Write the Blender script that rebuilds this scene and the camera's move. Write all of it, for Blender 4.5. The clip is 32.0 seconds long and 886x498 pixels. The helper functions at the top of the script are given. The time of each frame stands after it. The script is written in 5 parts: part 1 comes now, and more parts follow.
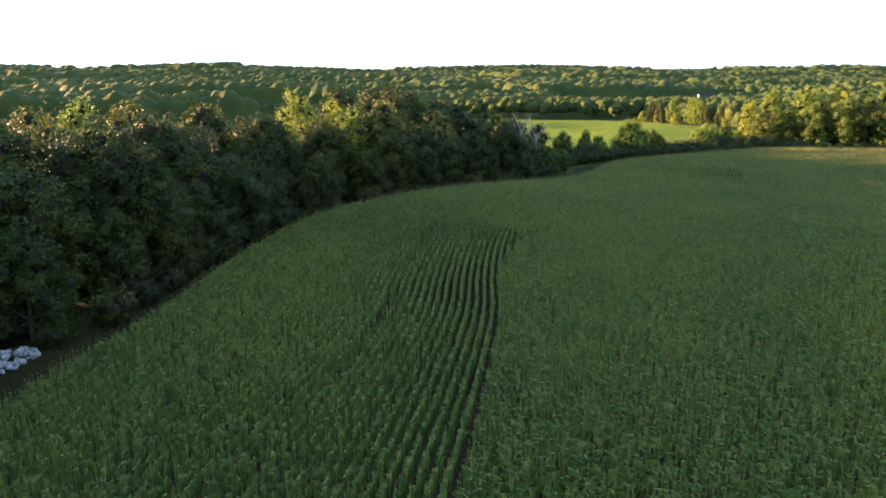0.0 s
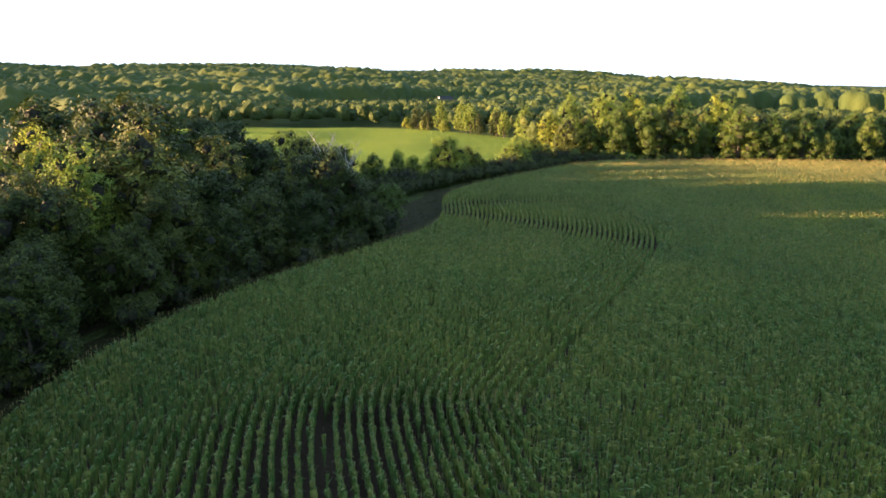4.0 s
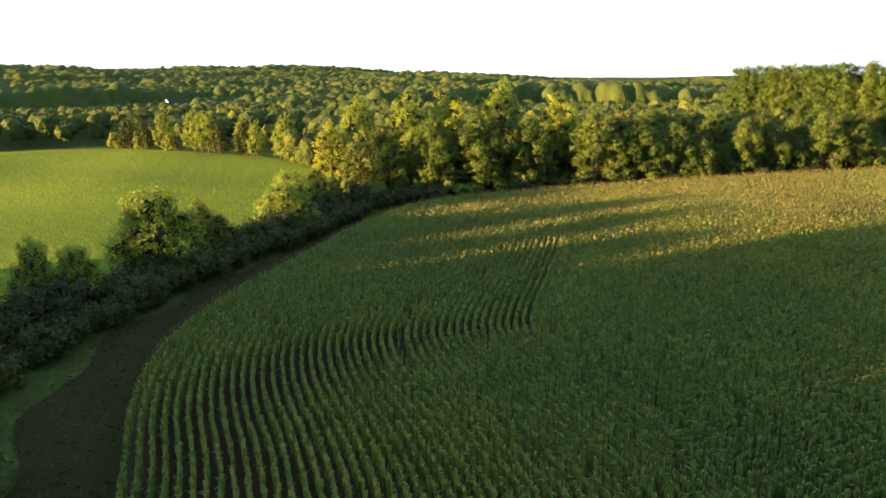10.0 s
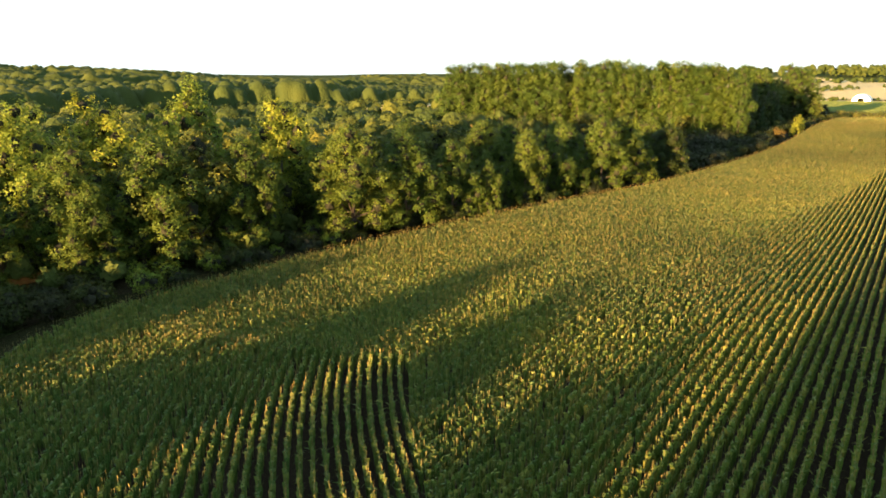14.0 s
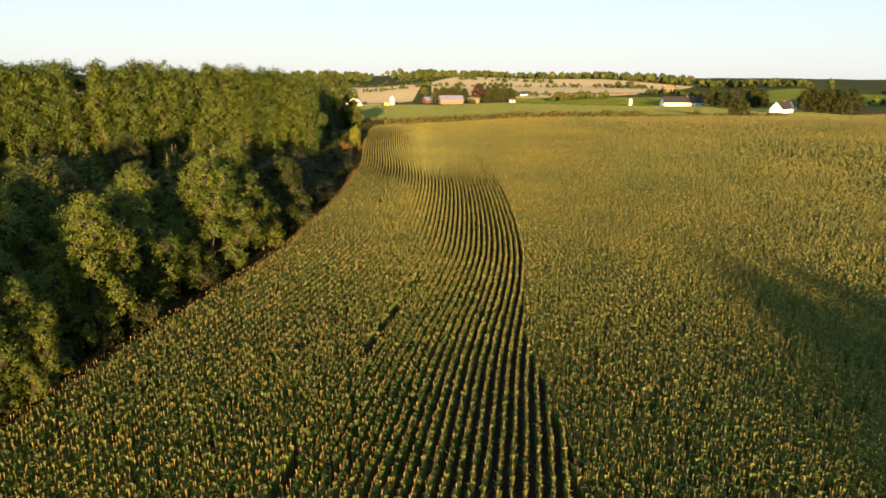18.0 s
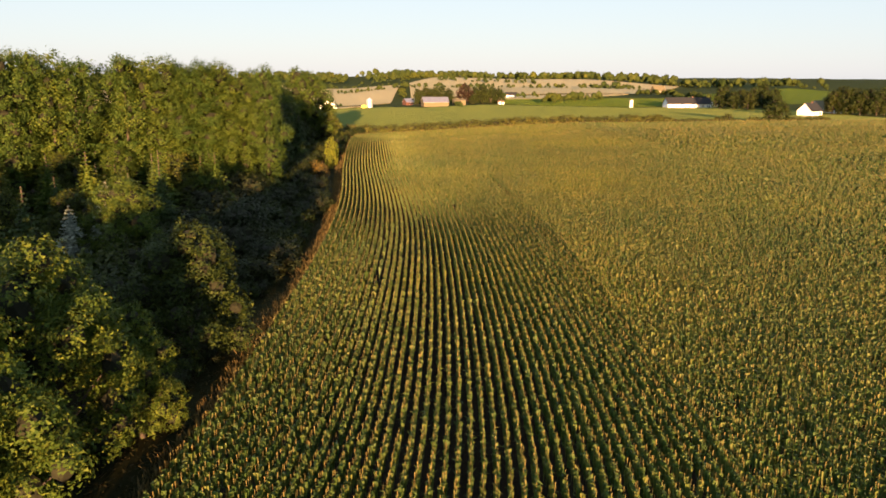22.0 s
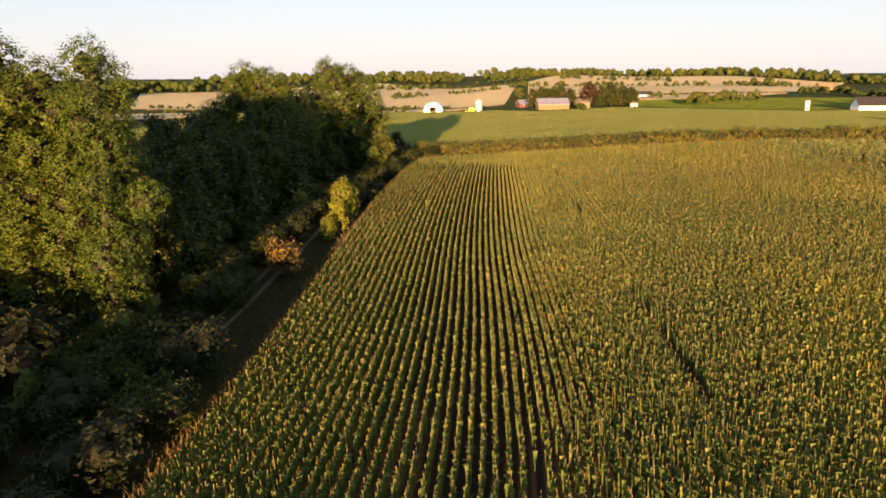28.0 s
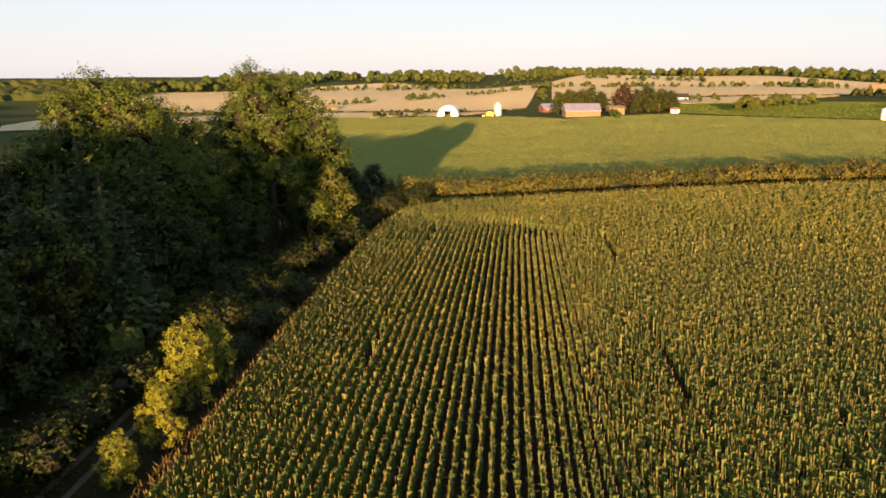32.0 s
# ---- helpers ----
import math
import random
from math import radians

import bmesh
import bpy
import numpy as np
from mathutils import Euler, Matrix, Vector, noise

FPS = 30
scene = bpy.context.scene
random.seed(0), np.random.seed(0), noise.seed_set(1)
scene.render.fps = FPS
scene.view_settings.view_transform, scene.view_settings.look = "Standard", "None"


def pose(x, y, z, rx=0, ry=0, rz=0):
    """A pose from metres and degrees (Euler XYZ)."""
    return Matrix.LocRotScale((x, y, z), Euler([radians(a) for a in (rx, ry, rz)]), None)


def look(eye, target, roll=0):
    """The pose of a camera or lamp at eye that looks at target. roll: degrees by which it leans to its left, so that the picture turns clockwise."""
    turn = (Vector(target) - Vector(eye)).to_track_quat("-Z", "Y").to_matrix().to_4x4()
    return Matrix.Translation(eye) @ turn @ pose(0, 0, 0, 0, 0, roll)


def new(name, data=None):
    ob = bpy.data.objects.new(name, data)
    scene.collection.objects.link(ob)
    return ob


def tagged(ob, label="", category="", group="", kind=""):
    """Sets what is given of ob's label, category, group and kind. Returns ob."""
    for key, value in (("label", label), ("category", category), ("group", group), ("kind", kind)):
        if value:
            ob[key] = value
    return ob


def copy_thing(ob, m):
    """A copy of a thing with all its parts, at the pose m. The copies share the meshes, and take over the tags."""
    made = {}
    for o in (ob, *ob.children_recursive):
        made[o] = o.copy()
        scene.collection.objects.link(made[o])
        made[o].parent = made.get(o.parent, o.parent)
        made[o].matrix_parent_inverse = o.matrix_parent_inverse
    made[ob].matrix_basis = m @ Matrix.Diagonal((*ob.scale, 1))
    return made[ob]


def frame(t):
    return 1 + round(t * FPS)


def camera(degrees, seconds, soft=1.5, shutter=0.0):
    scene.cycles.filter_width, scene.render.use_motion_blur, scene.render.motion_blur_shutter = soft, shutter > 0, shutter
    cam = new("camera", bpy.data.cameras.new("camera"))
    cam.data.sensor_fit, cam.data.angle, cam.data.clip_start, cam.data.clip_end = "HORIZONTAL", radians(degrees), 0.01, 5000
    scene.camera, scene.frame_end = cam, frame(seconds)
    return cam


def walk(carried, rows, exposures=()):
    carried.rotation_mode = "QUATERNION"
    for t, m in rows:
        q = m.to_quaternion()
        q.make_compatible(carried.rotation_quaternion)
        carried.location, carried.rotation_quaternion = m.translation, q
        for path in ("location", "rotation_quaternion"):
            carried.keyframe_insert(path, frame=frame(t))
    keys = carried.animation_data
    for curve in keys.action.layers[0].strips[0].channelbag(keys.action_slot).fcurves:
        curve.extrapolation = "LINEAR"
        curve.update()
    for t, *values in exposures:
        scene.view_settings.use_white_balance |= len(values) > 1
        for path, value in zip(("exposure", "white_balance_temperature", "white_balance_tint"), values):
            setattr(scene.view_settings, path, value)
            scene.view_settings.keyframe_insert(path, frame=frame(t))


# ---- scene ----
cam = camera(65.5, 32.0, soft=1.7)
METRES, EYE, TILT, LEAN, TURN = 446.0, 22.0, 0.0, 0.0, 12.4
ROWS = [
    (0.0, 0.0, 0.0, 0.0, -0.04, -13.54, 0.16),
    (0.5, -0.0058, 0.0145, 0.0005, -1.54, -13.57, -0.07),
    (1.0, -0.0114, 0.0291, 0.001, -3.56, -13.59, -0.27),
    (1.5, -0.0167, 0.0437, 0.0016, -5.61, -13.58, -0.32),
    (2.0, -0.0206, 0.0584, 0.0021, -7.38, -13.58, -0.24),
    (2.5, -0.0233, 0.0733, 0.0026, -9.23, -13.56, -0.21),
    (3.0, -0.0244, 0.088, 0.003, -10.88, -13.56, -0.18),
    (3.5, -0.0239, 0.1027, 0.0035, -14.35, -13.57, -0.25),
    (4.0, -0.0223, 0.117, 0.0039, -22.63, -13.55, -0.3),
    (4.5, -0.02, 0.1314, 0.0042, -29.92, -13.54, -0.47),
    (6.5, 0.0002, 0.1871, 0.0051, -35.66, -13.68, -0.23),
    (7.0, 0.0072, 0.2008, 0.0053, -36.58, -13.72, -0.14),
    (7.5, 0.0145, 0.2142, 0.0054, -37.51, -13.75, 0.02),
    (8.0, 0.0225, 0.2275, 0.0053, -38.47, -13.77, 0.22),
    (8.5, 0.0307, 0.2405, 0.0052, -39.39, -13.8, 0.39),
    (9.0, 0.0395, 0.2534, 0.005, -40.49, -13.82, 0.55),
    (9.5, 0.0485, 0.266, 0.0047, -41.8, -13.85, 0.68),
    (10.0, 0.0579, 0.2784, 0.0044, -43.19, -13.9, 0.77),
    (10.5, 0.0675, 0.2907, 0.0041, -44.61, -13.94, 0.83),
    (11.0, 0.0776, 0.3028, 0.004, -46.03, -14.0, 0.9),
    (11.5, 0.0881, 0.3146, 0.004, -47.68, -14.05, 0.97),
    (12.0, 0.0985, 0.3261, 0.0041, -50.04, -14.13, 1.0),
    (12.5, 0.1096, 0.3376, 0.0042, -54.4, -14.19, 0.94),
    (13.0, 0.1208, 0.3489, 0.0044, -60.1, -14.28, 0.73),
    (13.5, 0.1326, 0.3595, 0.0047, -64.28, -14.34, 0.59),
    (14.0, 0.1449, 0.3694, 0.005, -69.93, -14.37, 0.39),
    (14.5, 0.1578, 0.3788, 0.0053, -76.88, -14.41, 0.11),
    (15.0, 0.1713, 0.3871, 0.0056, -83.46, -14.39, -0.06),
    (15.5, 0.1853, 0.3943, 0.0059, -89.62, -14.37, -0.27),
    (17.5, 0.2457, 0.4105, 0.0062, -105.47, -14.14, -0.42),
    (18.0, 0.2607, 0.411, 0.0064, -109.84, -14.08, -0.45),
    (18.5, 0.276, 0.4109, 0.0065, -112.72, -14.06, -0.56),
    (19.0, 0.291, 0.4095, 0.0065, -112.68, -14.06, -0.48),
    (19.5, 0.306, 0.4073, 0.0063, -112.65, -14.05, -0.46),
    (20.0, 0.3211, 0.4042, 0.0061, -112.61, -14.05, -0.37),
    (20.5, 0.3361, 0.4005, 0.006, -112.55, -14.05, -0.36),
    (21.0, 0.3501, 0.3963, 0.0056, -112.47, -14.03, -0.33),
    (21.5, 0.3647, 0.3912, 0.0051, -112.1, -14.02, -0.33),
    (22.0, 0.3797, 0.3853, 0.0044, -111.96, -14.0, -0.31),
    (22.5, 0.394, 0.3792, 0.0039, -111.79, -13.99, -0.38),
    (23.0, 0.4084, 0.3727, 0.0033, -111.78, -13.98, -0.36),
    (23.5, 0.4229, 0.366, 0.0027, -111.82, -13.99, -0.32),
    (24.0, 0.4375, 0.3592, 0.0022, -111.88, -13.99, -0.29),
    (24.5, 0.4522, 0.3523, 0.0017, -109.95, -14.0, -0.22),
    (26.5, 0.5127, 0.3246, 0.0011, -108.79, -14.05, 0.02),
    (27.0, 0.5279, 0.3183, 0.0014, -108.66, -14.06, 0.04),
    (27.5, 0.5434, 0.3121, 0.0016, -105.58, -14.05, 0.23),
    (28.0, 0.5584, 0.306, 0.002, -102.0, -14.04, 0.33),
    (28.5, 0.5737, 0.3004, 0.0026, -102.01, -14.06, 0.3),
    (29.0, 0.5889, 0.2952, 0.0032, -102.03, -14.09, 0.32),
    (29.5, 0.6041, 0.2903, 0.0037, -102.06, -14.12, 0.29),
    (30.0, 0.6194, 0.2857, 0.0045, -101.63, -14.14, 0.27),
    (30.5, 0.6345, 0.2812, 0.0051, -101.04, -14.15, 0.28),
    (31.0, 0.6496, 0.277, 0.0059, -101.03, -14.16, 0.28),
    (31.5, 0.6649, 0.2728, 0.0065, -100.56, -14.17, 0.32),
    (32.0, 0.6801, 0.269, 0.0071, -100.23, -14.2, 0.23),
]
EXPOSURES = [(0.0, 3.74, 5550, 22), (4.5, 3.68, 5550, 21), (9.0, 3.46, 6200, 10), (13.0, 3.3, 6450, 9), (16.5, 2.86, 6550, 15), (19.0, 2.54, 6600, 21), (24.0, 2.54, 6750, 25), (28.0, 2.57, 6950, 31), (32.0, 2.57, 6900, 30)]
walk(cam, [(t, pose(0, 0, EYE, TILT, LEAN, TURN) @ pose(METRES * x, METRES * y, METRES * z, 90 + pitch, roll, yaw)) for t, x, y, z, yaw, pitch, roll in ROWS], EXPOSURES)

# ---- world and sun ----
SUN_ELEV, SUN_YAW = 5.2, 84.2          # degrees; the yaw from which the light comes
sun_from = Vector((-math.sin(radians(SUN_YAW)) * math.cos(radians(SUN_ELEV)), math.cos(radians(SUN_YAW)) * math.cos(radians(SUN_ELEV)), math.sin(radians(SUN_ELEV))))
world = bpy.data.worlds.new("world")
scene.world = world
world.use_nodes = True
wn = world.node_tree.nodes
sky = wn.new("ShaderNodeTexSky")
sky.sky_type = "NISHITA"
sky.sun_disc = False
sky.sun_elevation = radians(SUN_ELEV)
sky.sun_rotation = math.atan2(sun_from.x, sun_from.y)
sky.air_density, sky.dust_density, sky.ozone_density = 1.0, 0.3, 1.5
haze = wn.new("ShaderNodeMix")                # thin high haze pales the whole evening sky
haze.data_type = "RGBA"
haze.inputs[0].default_value = 0.78
haze.inputs[7].default_value = (2.35, 3.0, 3.3, 1)
world.node_tree.links.new(sky.outputs[0], haze.inputs[6])
world.node_tree.links.new(haze.outputs[2], wn["Background"].inputs[0])
wn["Background"].inputs[1].default_value = 0.05
sun_data = bpy.data.lights.new("sun", "SUN")
sun_data.energy, sun_data.angle, sun_data.color = 5.0, radians(0.55), (1.0, 0.565, 0.235)
sun = new("sun", sun_data)
sun.matrix_world = look(sun_from * 500, (0, 0, 0))


# ---- materials ----
def node_mat(name, rough=0.8):
    m = bpy.data.materials.new(name)
    m.use_nodes = True
    nt = m.node_tree
    b = nt.nodes["Principled BSDF"]
    b.inputs["Roughness"].default_value = rough
    b.inputs["Specular IOR Level"].default_value = 0.25
    return m, nt, b


def ramp(nt, fac, stops):
    r = nt.nodes.new("ShaderNodeValToRGB")
    el = r.color_ramp.elements
    while len(el) < len(stops):
        el.new(0.5)
    for e, (p, c) in zip(el, stops):
        e.position, e.color = p, (*c, 1)
    nt.links.new(fac, r.inputs[0])
    return r.outputs[0]


def noise_tex(nt, scale, detail=4, rough=0.6, coords="Object", stretch=None):
    tc = nt.nodes.new("ShaderNodeTexCoord")
    n = nt.nodes.new("ShaderNodeTexNoise")
    n.inputs["Scale"].default_value, n.inputs["Detail"].default_value, n.inputs["Roughness"].default_value = scale, detail, rough
    if coords == "World":
        src = nt.nodes.new("ShaderNodeNewGeometry").outputs["Position"]
    else:
        src = tc.outputs[coords]
    if stretch:
        mp = nt.nodes.new("ShaderNodeMapping")
        mp.inputs["Scale"].default_value = stretch[:3]
        mp.inputs["Rotation"].default_value = (0, 0, stretch[3] if len(stretch) > 3 else 0)
        nt.links.new(src, mp.inputs[0])
        src = mp.outputs[0]
    nt.links.new(src, n.inputs["Vector"])
    return n.outputs[0]


def mix(nt, fac, a, b, mode="MIX"):
    m = nt.nodes.new("ShaderNodeMix")
    m.data_type, m.blend_type = "RGBA", mode
    for sock, v in ((m.inputs[0], fac), (m.inputs[6], a), (m.inputs[7], b)):
        if isinstance(v, (int, float)):
            sock.default_value = v
        elif isinstance(v, tuple):
            sock.default_value = (*v, 1)
        else:
            nt.links.new(v, sock)
    return m.outputs[2]


def bump(nt, b, height, strength, dist):
    n = nt.nodes.new("ShaderNodeBump")
    n.inputs["Strength"].default_value, n.inputs["Distance"].default_value = strength, dist
    nt.links.new(height, n.inputs["Height"])
    nt.links.new(n.outputs[0], b.inputs["Normal"])


def leaf_mat(name, dark, mid, light, thin=0.2, patch=0.25, vary=0.8, rough=0.6, broad=0.0, relief=(5.0, 0.12)):
    """Foliage: colour by leaf, by plant and in patches; part of the light passes through."""
    m, nt, b = node_mat(name, rough)
    b.inputs["Specular IOR Level"].default_value = 0.12
    geo = nt.nodes.new("ShaderNodeNewGeometry")
    info = nt.nodes.new("ShaderNodeObjectInfo")
    col = ramp(nt, geo.outputs["Random Per Island"], [(0.0, dark), (0.55, mid), (1.0, light)])
    tint = ramp(nt, info.outputs["Random"], [(0.0, (0.72, 0.80, 0.75)), (0.5, (1.0, 1.0, 1.0)), (1.0, (1.35, 1.15, 0.85))])
    col = mix(nt, vary, col, mix(nt, 1.0, col, tint, "MULTIPLY"))
    spots = ramp(nt, noise_tex(nt, patch, 3, 0.6, "World"), [(0.3, (0.78, 0.85, 0.85)), (0.7, (1.25, 1.15, 0.95))])
    col = mix(nt, 1.0, col, spots, "MULTIPLY")
    if broad:
        wide = ramp(nt, noise_tex(nt, broad, 3, 0.55, "World"), [(0.35, (0.82, 0.92, 0.98)), (0.55, (1.0, 1.0, 1.0)), (0.72, (1.4, 1.22, 0.85))])
        col = mix(nt, 1.0, col, wide, "MULTIPLY")
    nt.links.new(col, b.inputs["Base Color"])
    bump(nt, b, noise_tex(nt, relief[0], 2, 0.6, "World"), 0.7, relief[1])
    tr = nt.nodes.new("ShaderNodeBsdfTranslucent")
    nt.links.new(col, tr.inputs[0])
    ms = nt.nodes.new("ShaderNodeMixShader")
    ms.inputs[0].default_value = thin
    nt.links.new(b.outputs[0], ms.inputs[1])
    nt.links.new(tr.outputs[0], ms.inputs[2])
    nt.links.new(ms.outputs[0], nt.nodes["Material Output"].inputs[0])
    return m


def ground_mat(name, a, b_, scale_big, scale_small, bump_d=0.05, stretch=None, rough=0.95):
    m, nt, b = node_mat(name, rough)
    b.inputs["Specular IOR Level"].default_value = 0.03
    big = noise_tex(nt, scale_big, 4, 0.6, "World", stretch)
    small = noise_tex(nt, scale_small, 5, 0.7, "World")
    col = mix(nt, big, a, b_)
    grain = ramp(nt, small, [(0.25, (0.6, 0.6, 0.6)), (0.75, (1.35, 1.35, 1.3))])
    nt.links.new(mix(nt, 1.0, col, grain, "MULTIPLY"), b.inputs["Base Color"])
    bump(nt, b, small, 1.0 if bump_d > 0.1 else 0.6, bump_d)
    return m


def plain_mat(name, col, rough=0.6, scale=1.5, amount=0.25, metal=0.0):
    m, nt, b = node_mat(name, rough)
    f = noise_tex(nt, scale, 5, 0.65)
    lo, hi = tuple(c * (1 - amount) for c in col), tuple(min(1, c * (1 + amount)) for c in col)
    nt.links.new(ramp(nt, f, [(0.3, lo), (0.7, hi)]), b.inputs["Base Color"])
    b.inputs["Metallic"].default_value = metal
    bump(nt, b, f, 0.2, 0.01)
    return m


M_CORN = leaf_mat("maize_leaf", (0.050, 0.100, 0.022), (0.092, 0.142, 0.029), (0.170, 0.188, 0.044), 0.45, 0.05, 0.0, 0.5, 0.018)
M_CORN.node_tree.nodes["Principled BSDF"].inputs["Specular IOR Level"].default_value = 0.42      # waxy blades
M_TASSEL = leaf_mat("maize_tassel", (0.115, 0.108, 0.042), (0.150, 0.134, 0.052), (0.20, 0.168, 0.066), 0.3, 0.06, 0.0)
# Shrub and broadleaf colours are lowered to carry the woods' shade.
M_SHRUB = leaf_mat("shaded_shrub_foliage", (0.011, 0.021, 0.005), (0.021, 0.034, 0.007), (0.040, 0.052, 0.011))
M_BROAD = leaf_mat("shaded_broadleaf_foliage", (0.012, 0.024, 0.006), (0.025, 0.041, 0.009), (0.050, 0.066, 0.013))
# Brighter copy of the broadleaf colour; low sun is put into it.
M_LEAFY = leaf_mat("sunlit_foliage", (0.024, 0.050, 0.009), (0.049, 0.084, 0.013), (0.092, 0.122, 0.020), 0.25)
# Pale leaves, their colour raised further for the low sun.
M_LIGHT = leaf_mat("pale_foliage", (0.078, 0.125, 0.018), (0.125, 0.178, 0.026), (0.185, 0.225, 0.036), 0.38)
M_POPLAR = leaf_mat("poplar_foliage", (0.018, 0.042, 0.009), (0.037, 0.070, 0.012), (0.066, 0.100, 0.018), 0.25)
M_AUTUMN = leaf_mat("turning_foliage", (0.055, 0.048, 0.012), (0.10, 0.075, 0.018), (0.15, 0.105, 0.026))
M_SPRUCE = leaf_mat("spruce_needles", (0.014, 0.030, 0.012), (0.022, 0.045, 0.016), (0.035, 0.06, 0.02), 0.08)
M_BLUE = leaf_mat("blue_spruce_needles", (0.09, 0.13, 0.14), (0.14, 0.19, 0.20), (0.20, 0.26, 0.27), 0.05)
# Willow grey-green taken far down; the wood's shade is in the colour.
M_WILLOW = leaf_mat("grey_willow_in_shade", (0.009, 0.015, 0.006), (0.016, 0.024, 0.010), (0.027, 0.036, 0.016))
M_COPPER = leaf_mat("copper_beech_foliage", (0.022, 0.013, 0.010), (0.034, 0.019, 0.013), (0.052, 0.030, 0.019))
M_FAR = leaf_mat("distant_wood_foliage", (0.021, 0.035, 0.008), (0.033, 0.049, 0.011), (0.052, 0.067, 0.016), 0.1, 0.05, 0.8, 0.8, 0.012, (0.7, 0.9))
M_GRASS_BLADE = leaf_mat("dry_grass", (0.055, 0.050, 0.020), (0.10, 0.080, 0.034), (0.15, 0.115, 0.05), 0.3, 0.15, 0.0)
# Blades as dark as the margin, whose colour holds the wood's shade.
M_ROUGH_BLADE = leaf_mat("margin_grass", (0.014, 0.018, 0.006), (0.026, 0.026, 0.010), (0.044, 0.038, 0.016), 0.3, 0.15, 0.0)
M_TURN = leaf_mat("olive_foliage", (0.036, 0.052, 0.010), (0.060, 0.080, 0.015), (0.094, 0.110, 0.022))
M_HEDGE = leaf_mat("hedge_foliage", (0.036, 0.048, 0.012), (0.058, 0.070, 0.017), (0.088, 0.094, 0.024))
M_RED = plain_mat("red_boarding", (0.08, 0.04, 0.03), 0.8, 0.9, 0.2)
M_MEADOW_BLADE = leaf_mat("meadow_blades", (0.066, 0.106, 0.012), (0.086, 0.125, 0.015), (0.112, 0.142, 0.020), 0.3, 0.03, 0.0, 0.6, 0.02)
M_STRAW = leaf_mat("straw", (0.23, 0.212, 0.105), (0.28, 0.258, 0.13), (0.34, 0.31, 0.16), 0.15, 0.02, 0.0)
# Near-black for the crown cores: the shade between leaves, put into colour.
M_CROWN_SHADE = plain_mat("crown_inner_shade", (0.012, 0.014, 0.007), 0.95, 2.0, 0.4)
M_BARK = plain_mat("bark", (0.05, 0.042, 0.034), 0.95, 3.0, 0.4)
M_DEADWOOD = plain_mat("dead_wood", (0.20, 0.195, 0.185), 0.9, 3.0, 0.3)
M_GROUND = ground_mat("rough_grass", (0.020, 0.038, 0.010), (0.045, 0.055, 0.018), 0.03, 1.2, 0.3)
M_SOIL = ground_mat("field_soil", (0.018, 0.014, 0.010), (0.032, 0.025, 0.017), 0.3, 4.0, 0.04)
# Brownish grass with the shadow of the wood put into its colour.
M_MARGIN = ground_mat("shade_darkened_margin", (0.010, 0.013, 0.005), (0.020, 0.019, 0.008), 0.15, 3.0, 0.05)
# Litter darkened to stand for the shade under the trees.
M_LITTER = ground_mat("shaded_leaf_litter", (0.012, 0.012, 0.007), (0.026, 0.021, 0.012), 0.2, 3.0, 0.1)
M_MEADOW = ground_mat("meadow_grass", (0.070, 0.114, 0.013), (0.102, 0.138, 0.018), 0.02, 1.6, 0.6)
M_GREENFIELD = ground_mat("young_crop", (0.10, 0.14, 0.035), (0.14, 0.165, 0.045), 0.02, 1.2, 0.8, (0.15, 1.0, 1.0, 0.1))
M_STUBBLE = ground_mat("stubble", (0.33, 0.29, 0.165), (0.42, 0.37, 0.215), 0.01, 1.0, 0.3, (0.2, 1.0, 1.0, 0.5))
M_TRACK = ground_mat("worn_track", (0.042, 0.038, 0.030), (0.066, 0.058, 0.046), 0.4, 5.0, 0.02)
M_WHITE = plain_mat("white_paint", (0.78, 0.77, 0.74), 0.7, 0.8, 0.08)
M_ROOF_DARK = plain_mat("dark_roof", (0.016, 0.018, 0.021), 0.8, 1.2, 0.3)
M_ROOF_GREY = plain_mat("grey_sheet_roof", (0.30, 0.30, 0.34), 0.38, 0.6, 0.2, 0.75)
M_ROOF_RED = plain_mat("red_roof", (0.13, 0.075, 0.058), 0.7, 1.0, 0.3)
M_BOARD = plain_mat("tan_boarding", (0.105, 0.095, 0.058), 0.8, 0.9, 0.2)
M_STEEL = plain_mat("galvanised_steel", (0.55, 0.57, 0.58), 0.4, 0.7, 0.15, 0.6)
M_CANVAS = plain_mat("white_canvas", (0.82, 0.83, 0.84), 0.5, 0.5, 0.05)
M_DARK = plain_mat("dark_opening", (0.015, 0.015, 0.016), 0.9, 1.0, 0.2)
M_STONE = plain_mat("field_stone", (0.21, 0.22, 0.24), 0.85, 2.0, 0.35)
M_YELLOW = plain_mat("yellow_machine", (0.55, 0.60, 0.06), 0.5, 1.0, 0.1)
M_GLASS = plain_mat("window_pane", (0.05, 0.06, 0.07), 0.1, 1.0, 0.1)


